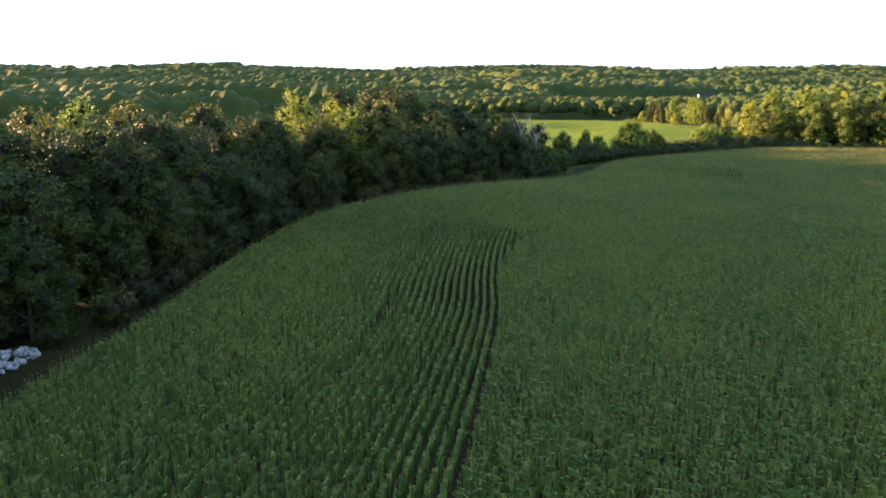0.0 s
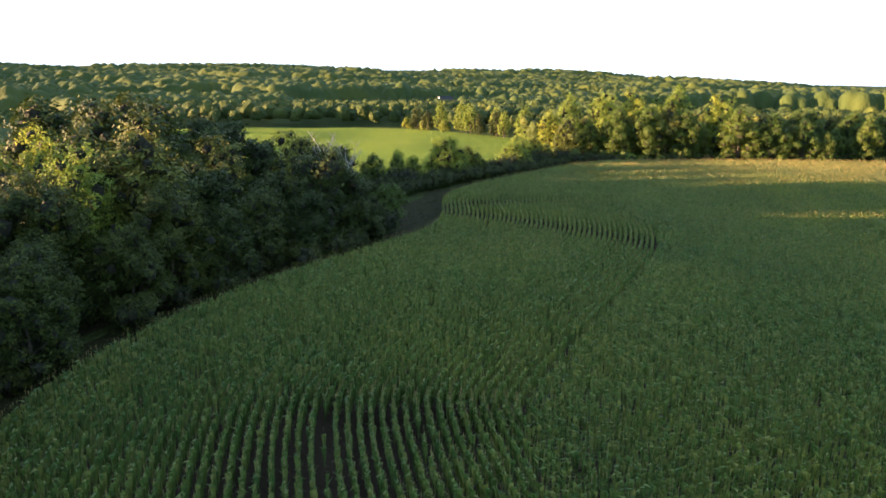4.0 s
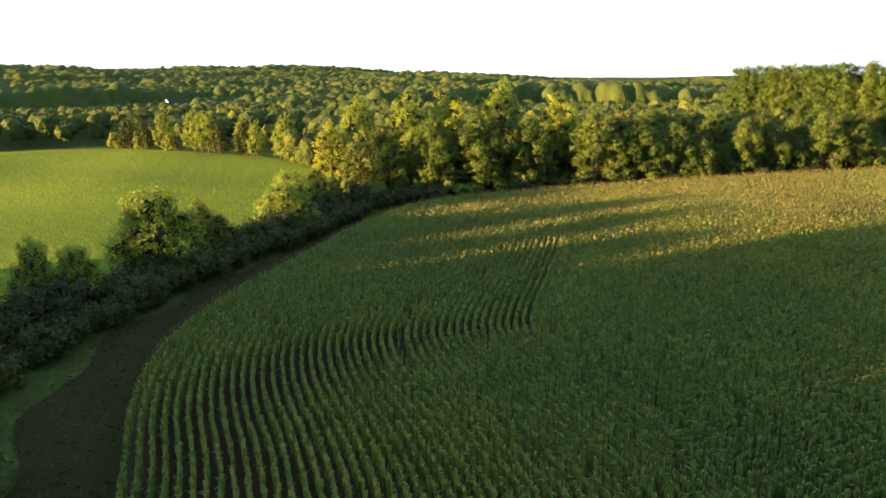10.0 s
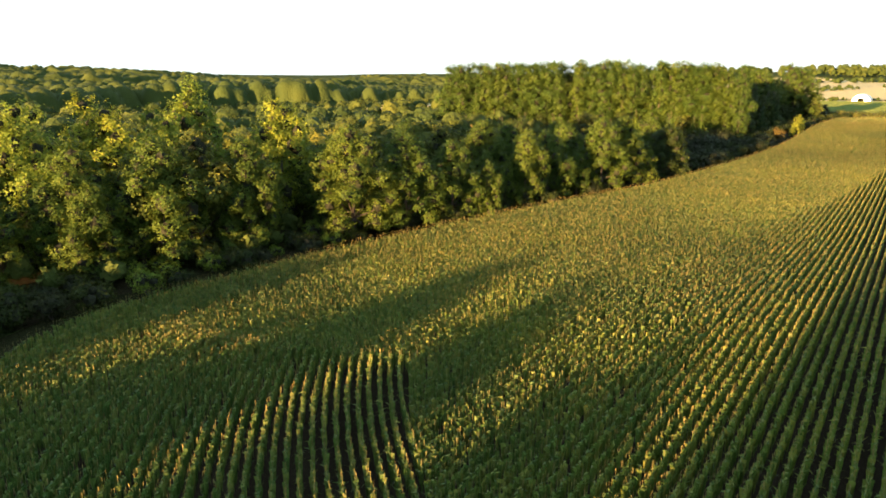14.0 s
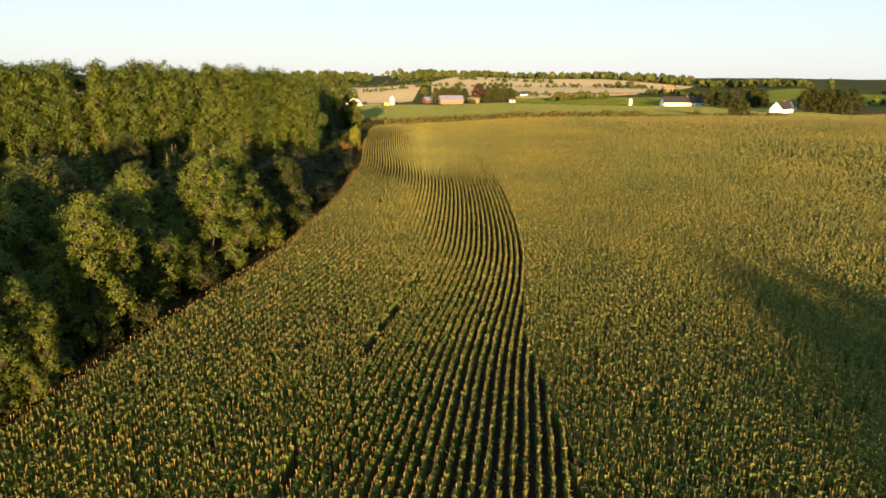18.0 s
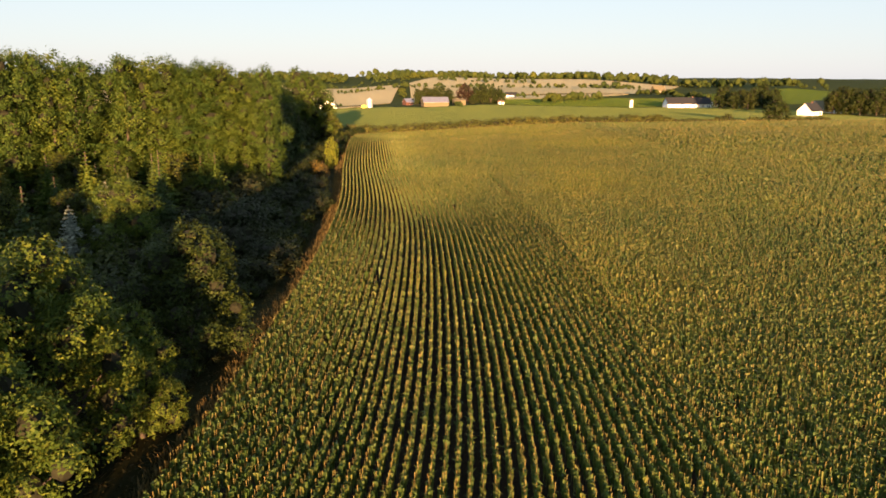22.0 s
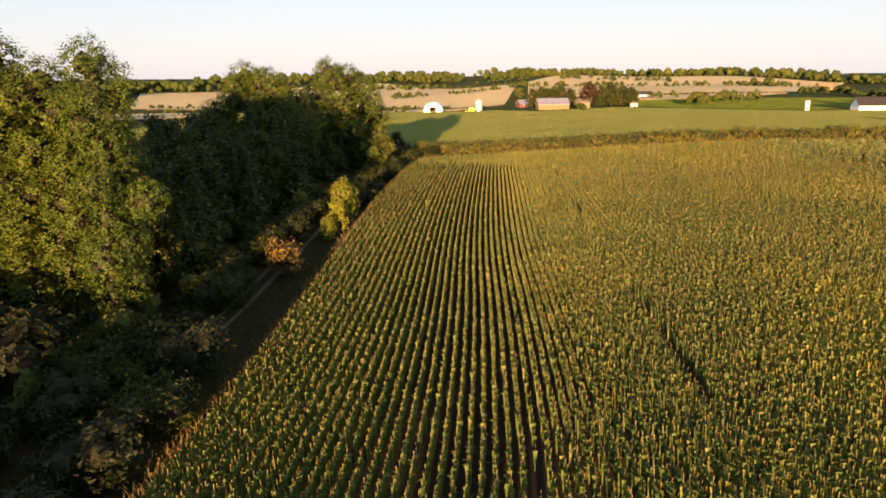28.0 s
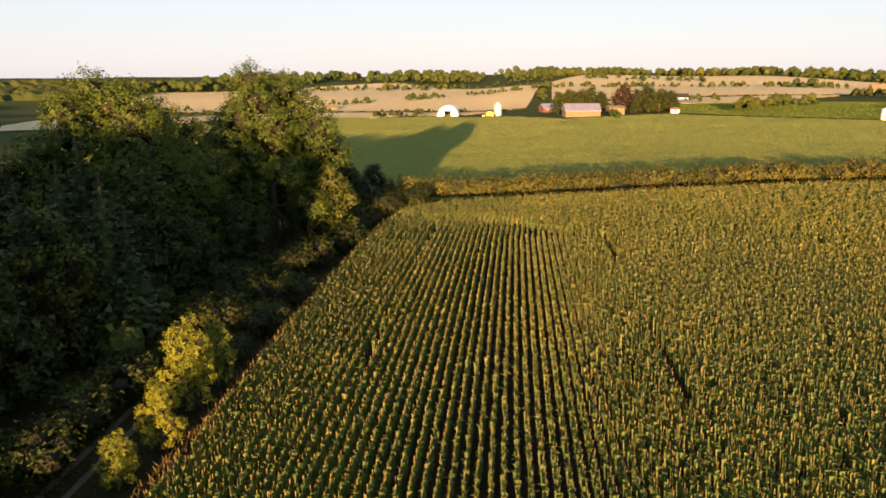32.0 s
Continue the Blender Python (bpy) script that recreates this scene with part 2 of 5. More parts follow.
# ---- mesh helpers ----
def tri_object(name, V, T, mats, idx=None, smooth=False):
    me = bpy.data.meshes.new(name)
    n = len(T)
    me.vertices.add(len(V))
    me.vertices.foreach_set("co", np.ascontiguousarray(V, np.float32).ravel())
    me.loops.add(3 * n)
    me.loops.foreach_set("vertex_index", np.ascontiguousarray(T, np.int32).ravel())
    me.polygons.add(n)
    me.polygons.foreach_set("loop_start", np.arange(0, 3 * n, 3, dtype=np.int32))
    me.polygons.foreach_set("loop_total", np.full(n, 3, np.int32))
    for m in mats:
        me.materials.append(m)
    if idx is not None:
        me.polygons.foreach_set("material_index", np.ascontiguousarray(idx, np.int32))
    me.polygons.foreach_set("use_smooth", np.full(n, smooth, bool) if isinstance(smooth, bool) else np.ascontiguousarray(smooth, bool))
    me.update(calc_edges=True)
    return new(name, me)


def part(name, bm, material, parent, label=""):
    me = bpy.data.meshes.new(name)
    bm.to_mesh(me)
    bm.free()
    me.materials.append(material)
    ob = new(name, me)
    ob.parent = parent
    return tagged(ob, label)


def smooth_step(a, b, v):
    v = np.clip((v - a) / (b - a), 0, 1)
    return v * v * (3 - 2 * v)


def gauss(x, y, cx, cy, s):
    return np.exp(-((x - cx) ** 2 + (y - cy) ** 2) / s ** 2)


# ---- the lie of the land ----
def land(x, y):
    x, y = np.asarray(x, float), np.asarray(y, float)
    z = 0.3 + 1.9 * gauss(x, y, -17, 113, 26) + 1.2 * gauss(x, y, 90, 190, 30)
    z = z + 3.4 * smooth_step(190, 300, x) * smooth_step(190, 90, y) + 1.2 * smooth_step(280, 340, x)
    z = z - 2.5 * smooth_step(420, 660, x) - 6.5 * smooth_step(670, 860, x) * smooth_step(30, 180, y)
    z = z + 18.0 * smooth_step(880, 1650, x) + 2.8 * np.sin(x * 0.014 + y * 0.009 + 0.6) * np.sin(y * 0.011 - x * 0.004 + 1.0) * smooth_step(880, 980, x)
    z = z + 1.1 * np.sin(x * 0.085 + 1.6 * np.sin(y * 0.021)) * np.sin(y * 0.045 + 0.7) * gauss(x, y, -40, 320, 95)
    dx, dy = x - 120, y - 120
    r = np.hypot(dx, dy)
    north = (dy * 0.93 - dx * 0.37) / np.maximum(r, 1)
    peak = 2 + 35 * smooth_step(0.42, 0.97, north) + 6 * gauss(x, y, 130, 1250, 260)
    wave = 4 * np.sin(x * 0.0043 + 1.1) * np.sin(y * 0.0037 + 0.4) + 2.5 * np.sin(x * 0.011 + y * 0.007)
    return z + (peak + wave) * smooth_step(430, 1350, r)


def land1(x, y):
    return float(land(x, y))


def ground_sheet():
    rings = np.concatenate([np.linspace(0, 440, 89), 440 * np.geomspace(1.02, 11, 60)])
    k = 220
    a = np.linspace(0, 2 * np.pi, k, endpoint=False)
    X = 150 + rings[1:, None] * np.cos(a)[None]
    Y = 120 + rings[1:, None] * np.sin(a)[None]
    V = np.column_stack([X.ravel(), Y.ravel(), land(X, Y).ravel()])
    V = np.vstack([[[150, 120, land1(150, 120)]], V])
    i, j = np.meshgrid(np.arange(len(rings) - 2), np.arange(k), indexing="ij")
    p, q = 1 + i * k + j, 1 + i * k + (j + 1) % k
    T = np.vstack([np.column_stack([p.ravel(), (p + k).ravel(), (q + k).ravel()]), np.column_stack([p.ravel(), (q + k).ravel(), q.ravel()])])
    c = np.arange(k)
    T = np.vstack([T, np.column_stack([np.zeros(k, int), 1 + c, 1 + (c + 1) % k])])
    return tagged(tri_object("ground", V, T, [M_GROUND], None, True), "rolling ground of rough green grass", "ground", kind="structure")


ground_sheet()


# ---- the maize field's outline ----
EDGE = [(-34, -70), (-35, -20), (-36.5, 20), (-38, 53), (-40, 64), (-41.5, 77), (-42, 91), (-40.5, 100), (-35.5, 110), (-28, 120), (-19, 131), (-10.5, 143), (-4, 152),
        (0, 164), (1.5, 176), (5.6, 188), (13, 198), (26.7, 211), (39, 223.5), (50, 232), (59.5, 237.5), (70, 237), (89, 235), (119, 227), (135, 223), (156, 216.5), (173, 212.3),
        (210, 206.5), (240, 203), (270, 201.3), (300, 200.5), (340, 198), (380, 195.3), (391, 191), (396.5, 172), (396.5, 144), (395, 109), (396, 60), (398, 0), (404, -50), (420, -110), (430, -160)]


def chaikin(P, n=2):
    P = np.array(P, float)
    for _ in range(n):
        a, b = P[:-1] * 0.75 + P[1:] * 0.25, P[:-1] * 0.25 + P[1:] * 0.75
        P = np.vstack([P[:1], np.stack([a, b], 1).reshape(-1, 2), P[-1:]])
    return P


def resample(P, step):
    d = np.r_[0, np.cumsum(np.hypot(*np.diff(P, axis=0).T))]
    s = np.arange(0, d[-1], step)
    return np.column_stack([np.interp(s, d, P[:, 0]), np.interp(s, d, P[:, 1])])


EDGE_LINE = resample(chaikin(EDGE), 0.5)
FIELD = np.vstack([EDGE_LINE[::4], [(300, -150), (120, -90)]])


def inside(P, poly):
    x, y = P[:, 0], P[:, 1]
    r = np.zeros(len(P), bool)
    for (x0, y0), (x1, y1) in zip(poly, np.roll(poly, -1, 0)):
        if y0 != y1:
            r ^= ((y0 > y) != (y1 > y)) & (x < (x1 - x0) * (y - y0) / (y1 - y0) + x0)
    return r


GX, GY = np.arange(-140, 460, 2.0), np.arange(-170, 340, 2.0)
_g = np.stack(np.meshgrid(GX, GY, indexing="ij"), -1).reshape(-1, 2)
_d = np.full(len(_g), 1e9)
for _k in range(0, len(EDGE_LINE), 50):
    _e = EDGE_LINE[_k:_k + 50:4]
    _d = np.minimum(_d, ((_g[:, None, :] - _e[None]) ** 2).sum(2).min(1))
EDGE_DIST = np.sqrt(_d).reshape(len(GX), len(GY))


def edge_dist(x, y):
    u, v = np.clip((x - GX[0]) / 2, 0, len(GX) - 1.001), np.clip((y - GY[0]) / 2, 0, len(GY) - 1.001)
    i, j = u.astype(int), v.astype(int)
    f, g = u - i, v - j
    return (EDGE_DIST[i, j] * (1 - f) + EDGE_DIST[i + 1, j] * f) * (1 - g) + (EDGE_DIST[i, j + 1] * (1 - f) + EDGE_DIST[i + 1, j + 1] * f) * g


def patch(name, poly, material, lift, label, step=6.0, category="field"):
    """A piece of ground cover laid over the land, cut to the outline."""
    poly = np.array(poly, float)
    bm = bmesh.new()
    bm.faces.new([bm.verts.new((x, y, 0)) for x, y in poly])
    lo, hi = poly.min(0), poly.max(0)
    for axis in (0, 1):
        n = [0, 0, 0]
        n[axis] = 1
        for c in np.arange(lo[axis] + step, hi[axis], step):
            co = [0, 0, 0]
            co[axis] = c
            bmesh.ops.bisect_plane(bm, geom=bm.faces[:] + bm.edges[:] + bm.verts[:], plane_co=co, plane_no=n)
    for v in bm.verts:
        v.co.z = land1(v.co.x, v.co.y) + lift
    me = bpy.data.meshes.new(name)
    bmesh.ops.recalc_face_normals(bm, faces=bm.faces[:])
    bm.to_mesh(me)
    bm.free()
    me.materials.append(material)
    return tagged(new(name, me), label, category, kind="structure")


patch("field_soil", FIELD[::3], M_SOIL, 0.10, "bare brown soil between the maize rows", 16.0)


# ---- maize ----
def maize_template(rng, leaves, bodies, reach, width, height):
    """One plant: upright leaf mass round the stalk, arching leaf blades above it, a tassel."""
    V, T, I = [], [], []
    for k in range(bodies):
        a = 3.1416 * (k + rng.uniform(-0.3, 0.3)) / bodies
        dx, dy, w = math.cos(a) * width * 2.6, math.sin(a) * width * 2.6, rng.uniform(-0.08, 0.08)
        n = len(V)
        V += [(-dx, -dy, height * rng.uniform(0.72, 0.9)), (w, -w, height * 0.15), (dx, dy, height * rng.uniform(0.72, 0.9))]
        T += [(n, n + 1, n + 2)]
        I += [0]
    for k in range(leaves):
        a = (k % 2) * math.pi + rng.uniform(-0.6, 0.6)
        z = height * (0.52 + 0.36 * k / max(1, leaves - 1))
        L = reach * rng.uniform(0.75, 1.25) * (1.0 - 0.2 * k / leaves)
        dx, dy = math.cos(a), math.sin(a)
        up = L * rng.choice((0.6, 0.35, 0.0, -0.3))
        q = rng.uniform(-1.2, 1.2)            # the blade's twist
        w, v = width * math.cos(q), width * math.sin(q)
        n = len(V)
        V += [(-dx * L * 0.1 - dy * w, -dy * L * 0.1 + dx * w, z + v), (-dx * L * 0.1 + dy * w, -dy * L * 0.1 - dx * w, z - v), (dx * L * 1.1, dy * L * 1.1, z + up)]
        T += [(n, n + 1, n + 2)]
        I += [0]
    n = len(V)
    a, w = rng.uniform(0, 3.14), 0.012 + 0.25 * width
    V += [(-w * math.cos(a), -w * math.sin(a), height * 1.12), (w * math.cos(a), w * math.sin(a), height * 1.09), (rng.uniform(-0.04, 0.04), 0.0, height * 0.90)]
    T += [(n, n + 1, n + 2)]
    I += [1]
    return np.array(V), np.array(T), np.array(I)


def plant_maize(name, P, yaw, seed, leaves, bodies, reach, width, label, kinds=10):
    rng = random.Random(seed)
    nr = np.random.RandomState(seed)
    Vs, Ts, Is, off = [], [], [], 0
    which = nr.randint(0, kinds, len(P))
    for k in range(kinds):
        V, T, I = maize_template(rng, leaves, bodies, reach, width, 2.25)
        m = which == k
        p, n = P[m], m.sum()
        a = yaw[m] + nr.normal(0, 0.4, n)
        s = np.clip(nr.normal(1.0, 0.035, n), 0.85, 1.1) * (0.97 + 0.06 * np.sin(p[:, 0] * 0.05 + 1) * np.sin(p[:, 1] * 0.06))
        c, sn = np.cos(a), np.sin(a)
        W = np.empty((n, len(V), 3))
        W[:, :, 0] = p[:, :1] + s[:, None] * (V[None, :, 0] * c[:, None] - V[None, :, 1] * sn[:, None])
        W[:, :, 1] = p[:, 1:2] + s[:, None] * (V[None, :, 0] * sn[:, None] + V[None, :, 1] * c[:, None])
        W[:, :, 2] = land(p[:, 0], p[:, 1])[:, None] + 0.1 + s[:, None] * V[None, :, 2]
        Vs.append(W.reshape(-1, 3))
        Ts.append((T[None] + (off + np.arange(n) * len(V))[:, None, None]).reshape(-1, 3))
        Is.append(np.tile(I, n))
        off += n * len(V)
    ob = tri_object(name, np.vstack(Vs), np.vstack(Ts), [M_CORN, M_TASSEL], np.concatenate(Is))
    return tagged(ob, label, "maize crop", kind="stuff")


ROW, HEADLAND = 0.75, 43
SPACING = (0.30, 0.46, 0.90)          # near, middle and far from the field's edge
def headland(x, y):
    """How deep the rows along the edge reach into the field."""
    return 0.35 + ROW * HEADLAND + np.where(y > 150, 4.5 * np.exp(-((x - 102) / 26) ** 2), 3.1 * smooth_step(70, 95, y) - 1.6)


TRAM = (11, 27)                # headland rows trodden down by wheels in stretches


def zone_of(x, y):
    d = edge_dist(x, y) + 14 * np.sin(x * 0.7 + 3 * np.sin(y * 0.9)) * np.sin(y * 0.6 + 2 * np.sin(x * 0.5))
    z = np.where(d < 70, 0, np.where(d < 110, 1, 2))
    z = np.where((y < 18) | (x > 352), np.maximum(z, 1), z)
    return np.where((y < -10) | ((x > 300) & (y < 110)), 2, z)


def maize_points():
    nr = np.random.RandomState(5)
    pts, yaws = [], []
    tan = np.gradient(EDGE_LINE, axis=0)
    tan /= np.hypot(*tan.T)[:, None]
    nor = np.column_stack([tan[:, 1], -tan[:, 0]])
    for k in range(HEADLAND + 7):
        off = 0.35 + ROW * k
        Q = EDGE_LINE + nor * off
        ok = edge_dist(Q[:, 0], Q[:, 1]) > off - 0.45
        seg = np.hypot(*np.diff(Q, axis=0).T)
        s = np.r_[0, np.cumsum(seg)]
        u = np.arange(0, s[-1], SPACING[0])
        x, y = np.interp(u, s, Q[:, 0]), np.interp(u, s, Q[:, 1])
        i = np.clip(np.searchsorted(s, u) - 1, 0, len(seg) - 1)
        keep = ok[i] & ok[np.minimum(i + 1, len(ok) - 1)] & (seg[i] < 2.0)
        keep &= (Q[np.minimum(i + 1, len(Q) - 1)] - Q[i])[:, 0] * tan[i, 0] + (Q[np.minimum(i + 1, len(Q) - 1)] - Q[i])[:, 1] * tan[i, 1] > 0
        keep &= off < headland(x, y)
        if k in TRAM:
            keep &= (np.sin(u * 0.045 + k) + 0.5 * np.sin(u * 0.17) < 0.55) | (nr.uniform(0, 1, len(u)) < 0.3)
        pts.append(np.column_stack([x, y])[keep])
        yaws.append(np.arctan2(tan[i, 1], tan[i, 0])[keep])
    a = radians(-2.5)
    d, n = np.array([math.cos(a), math.sin(a)]), np.array([-math.sin(a), math.cos(a)])
    for v in np.arange(-190, 260, ROW):
        u = np.arange(-60, 470, SPACING[0]) + nr.uniform(0, 0.3)
        P = u[:, None] * d + v * n
        m = inside(P[::8], FIELD).repeat(8)[:len(P)]
        P = P[m]
        P = P[edge_dist(P[:, 0], P[:, 1]) > headland(P[:, 0], P[:, 1])]
        if int(round(v / ROW)) % 32 == 0:
            P = P[(np.sin(P[:, 0] * 0.06 + v) + 0.6 * np.sin(P[:, 0] * 0.31) < 1.0) | (nr.uniform(0, 1, len(P)) < 0.65)]
        pts.append(P)
        yaws.append(np.full(len(P), a))
    P, Y = np.vstack(pts), np.concatenate(yaws)
    gap = np.sin(P[:, 0] * 0.9 + 3 * np.sin(P[:, 1] * 0.31)) * np.sin(P[:, 1] * 0.8 + 2 * np.sin(P[:, 0] * 0.23))
    keep = (gap < 0.93) & (nr.uniform(0, 1, len(P)) > 0.04)
    P, Y = P[keep], Y[keep]
    return P + nr.normal(0, 0.045, P.shape), Y


maize_P, maize_Y = maize_points()
maize_Z = zone_of(maize_P[:, 0], maize_P[:, 1])
thin_r = np.random.RandomState(9).uniform(0, 1, len(maize_P))
for z, (nm, leaves, bodies, reach, width, lab) in enumerate((("maize_near_edge", 4, 2, 0.40, 0.060, "green maize plants with tan tassels in curving headland rows"),
                                                    ("maize_middle", 3, 2, 0.44, 0.085, "green maize plants with tan tassels in straight rows"),
                                                    ("maize_far", 3, 1, 0.55, 0.15, "distant green maize standing in dense rows"))):
    m = (maize_Z == z) & (thin_r < SPACING[0] / SPACING[z])
    plant_maize("maize_crop", maize_P[m], maize_Y[m], 20 + z, leaves, bodies, reach, width, lab)


# ---- trees ----
ICO = bmesh.new()
bmesh.ops.create_icosphere(ICO, subdivisions=2, radius=1.0)
ICO_V = np.array([v.co[:] for v in ICO.verts])
ICO_T = np.array([[v.index for v in f.verts] for f in ICO.faces])
ICO.free()
ICO1 = bmesh.new()
bmesh.ops.create_icosphere(ICO1, subdivisions=1, radius=1.0)
ICO1_V = np.array([v.co[:] for v in ICO1.verts])
ICO1_T = np.array([[v.index for v in f.verts] for f in ICO1.faces])
ICO1.free()


def leaf_sprays(nr, C, N, size, flat=0.6):
    """Small leaf sprays at the points C that face roughly along N; one triangle each."""
    n = len(C)
    N = N + nr.normal(0, flat, (n, 3))
    N /= np.linalg.norm(N, axis=1)[:, None]
    U = np.cross(N, nr.normal(0, 1, (n, 3)))
    U /= np.linalg.norm(U, axis=1)[:, None]
    W = np.cross(N, U)
    s = (size * nr.uniform(0.55, 1.45, n))[:, None]
    V = np.stack([C - U * s, C + U * s * 0.7 - W * s * 0.52, C + U * s * 0.7 + W * s * 0.52], 1).reshape(-1, 3)
    return V, np.arange(3 * n).reshape(-1, 3)


def lobed_crown(nr, lobes, per_m2, size, core=0.55, low=-0.6, bunch=15):
    """A crown of small leaves bunched on twig ends, the twigs gathered into lobes (centre, radii) round an inner mass
    coloured dark for shade.
    """
    Vs, Ts, Is, off = [], [], [], 0
    L = np.array(lobes, float)
    for c in L:
        ctr, r = c[:3], c[3:]
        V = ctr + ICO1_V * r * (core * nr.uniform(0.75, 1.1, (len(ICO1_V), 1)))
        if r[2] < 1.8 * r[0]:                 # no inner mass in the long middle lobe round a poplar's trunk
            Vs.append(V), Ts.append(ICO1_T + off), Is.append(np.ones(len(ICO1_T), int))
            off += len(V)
        n = max(6, int(4 * np.pi * (r[0] * r[1] * r[2]) ** (2 / 3) * per_m2 / bunch))
        D = nr.normal(0, 1, (n, 3))
        D /= np.linalg.norm(D, axis=1)[:, None]
        D = D[D[:, 2] > low]
        out = 0.95 - 0.22 * nr.uniform(0, 1, len(D)) ** 2 + 0.07 * nr.normal(0, 1, len(D))
        P = ctr + D * r * out[:, None]
        ok = np.ones(len(P), bool)
        for o in L:
            if o is not c:
                ok &= (((P - o[:3]) / o[3:]) ** 2).sum(1) > 0.62
        P, D = P[ok], D[ok]
        D[:, 2] += 0.15
        D = np.repeat(D, bunch, 0)
        P = np.repeat(P, bunch, 0) + D * (size * nr.uniform(-1.6, 1.8, (len(D), 1))) + nr.normal(0, size * 1.35, (len(D), 3))
        V, T = leaf_sprays(nr, P, D, size, 0.36)
        Vs.append(V), Ts.append(T + off), Is.append(np.zeros(len(T), int))
        off += len(V)
    return np.vstack(Vs), np.vstack(Ts), np.concatenate(Is)


def tube(bm, pts, r0, r1, sides=6):
    prev = None
    for k, p in enumerate(pts):
        p = Vector(p)
        ax = (Vector(pts[min(k + 1, len(pts) - 1)]) - Vector(pts[max(k - 1, 0)])).normalized()
        u = ax.orthogonal().normalized()
        w = ax.cross(u)
        r = r0 + (r1 - r0) * k / (len(pts) - 1)
        ring = [bm.verts.new(p + (u * math.cos(6.2832 * i / sides) + w * math.sin(6.2832 * i / sides)) * r) for i in range(sides)]
        if prev:
            for i in range(sides):
                bm.faces.new((prev[i], prev[(i + 1) % sides], ring[(i + 1) % sides], ring[i]))
        prev = ring


def make_tree(name, crown, trunk_pts, r0, limbs, leaf, label, category, bark=None):
    root = tagged(new(name), label, category)
    bm = bmesh.new()
    tube(bm, trunk_pts, r0, r0 * 0.35, 7)
    for a in limbs:
        tube(bm, a, r0 * 0.4, r0 * 0.1, 5)
    part("trunk", bm, bark or M_BARK, root)
    ob = tri_object("crown", crown[0], crown[1], [leaf, M_CROWN_SHADE], crown[2] if len(crown) > 2 else None)
    ob.parent = root
    return root


def broad_tree(seed, H, W, leaf, label, per=18.0, size=0.24, n=27):
    """Ovate broadleaf, H high and W wide, branching low, its crown broken into upright billows."""
    nr = np.random.RandomState(seed)
    lobes = [(0, 0, H * 0.53, W * 0.25, W * 0.25, H * 0.27)]
    for k in range(n):
        a = k * 2.4 + nr.uniform(-0.5, 0.5)
        f = (k + 0.5) / n
        rr = W * 0.5 * math.sin(math.pi * min(1.0, 0.24 + 0.72 * f)) ** 0.8 * nr.uniform(0.55, 0.92)
        s = W * nr.uniform(0.10, 0.18)
        lobes.append((math.cos(a) * rr, math.sin(a) * rr, H * (0.10 + 0.76 * f) + nr.uniform(-0.4, 0.4), s, s, s * nr.uniform(1.0, 1.6)))
    for k in range(2):
        s = W * nr.uniform(0.12, 0.16)
        lobes.append((nr.uniform(-0.1, 0.1) * W, nr.uniform(-0.1, 0.1) * W, H - s * (1.1 + 0.9 * k), s, s, s * 1.15))
    limbs = [[(0, 0, H * 0.2), (x * 0.5, y * 0.5, z * 0.7), (x, y, z)] for x, y, z, *_ in lobes[1:16:2]]
    return make_tree("broadleaf_tree", lobed_crown(nr, lobes, per, size), [(0, 0, -0.5), (0.1, 0, H * 0.3), (0, 0.1, H * 0.52)], 0.024 * H * 0.8, limbs, leaf, label, "tree")


def poplar_tree(seed, H, W, leaf, label, per=5.0, size=0.40, full=0):
    """Upright poplar: several leaders of unequal height, each clad in stacked ragged lobes."""
    nr = np.random.RandomState(seed)
    lobes = [(0, 0, H * 0.45, W * 0.26, W * 0.26, H * 0.28)]
    for k in range(5):
        a = k * 2.4 + nr.uniform(-0.4, 0.4)
        o = W * (0.27 if k else 0.02) * nr.uniform(0.8, 1.15)
        top = H * (1.02 if k == 0 else nr.uniform(0.72, 1.0))
        for j in range(6):
            f = (j + 0.6) / 6
            w = W * nr.uniform(0.12, 0.27) * (0.8 if j == 5 else 1.0)
            z = H * 0.10 + (top - H * 0.10 - H * 0.06) * f ** 0.9 + nr.uniform(-0.4, 0.4)
            q = o * (0.75 + 0.35 * math.sin(math.pi * f))
            lobes.append((math.cos(a) * q + nr.uniform(-0.8, 0.8), math.sin(a) * q + nr.uniform(-0.8, 0.8), min(z, top - H * 0.08), w, w, H * nr.uniform(0.075, 0.105)))
    for k in range(full):
        a, f = k * 2.4, (k + 0.5) / full
        q, w = W * 0.36 * (1 - f ** 2.2) * nr.uniform(0.7, 1.1), W * nr.uniform(0.15, 0.22)
        lobes.append((math.cos(a) * q, math.sin(a) * q, H * (0.42 + 0.50 * f), w, w, H * nr.uniform(0.06, 0.085)))
    limbs = [[(0, 0, z * 0.7), (x * 0.5, y * 0.5, z * 0.85), (x, y, z)] for x, y, z, *_ in lobes[2:26:3]]
    return make_tree("poplar_tree", lobed_crown(nr, lobes, per, size, 0.55, -0.8), [(0, 0, -0.5), (0.1, 0, H * 0.4), (0, 0, H * 0.68)], 0.30, limbs, leaf, label, "tree")


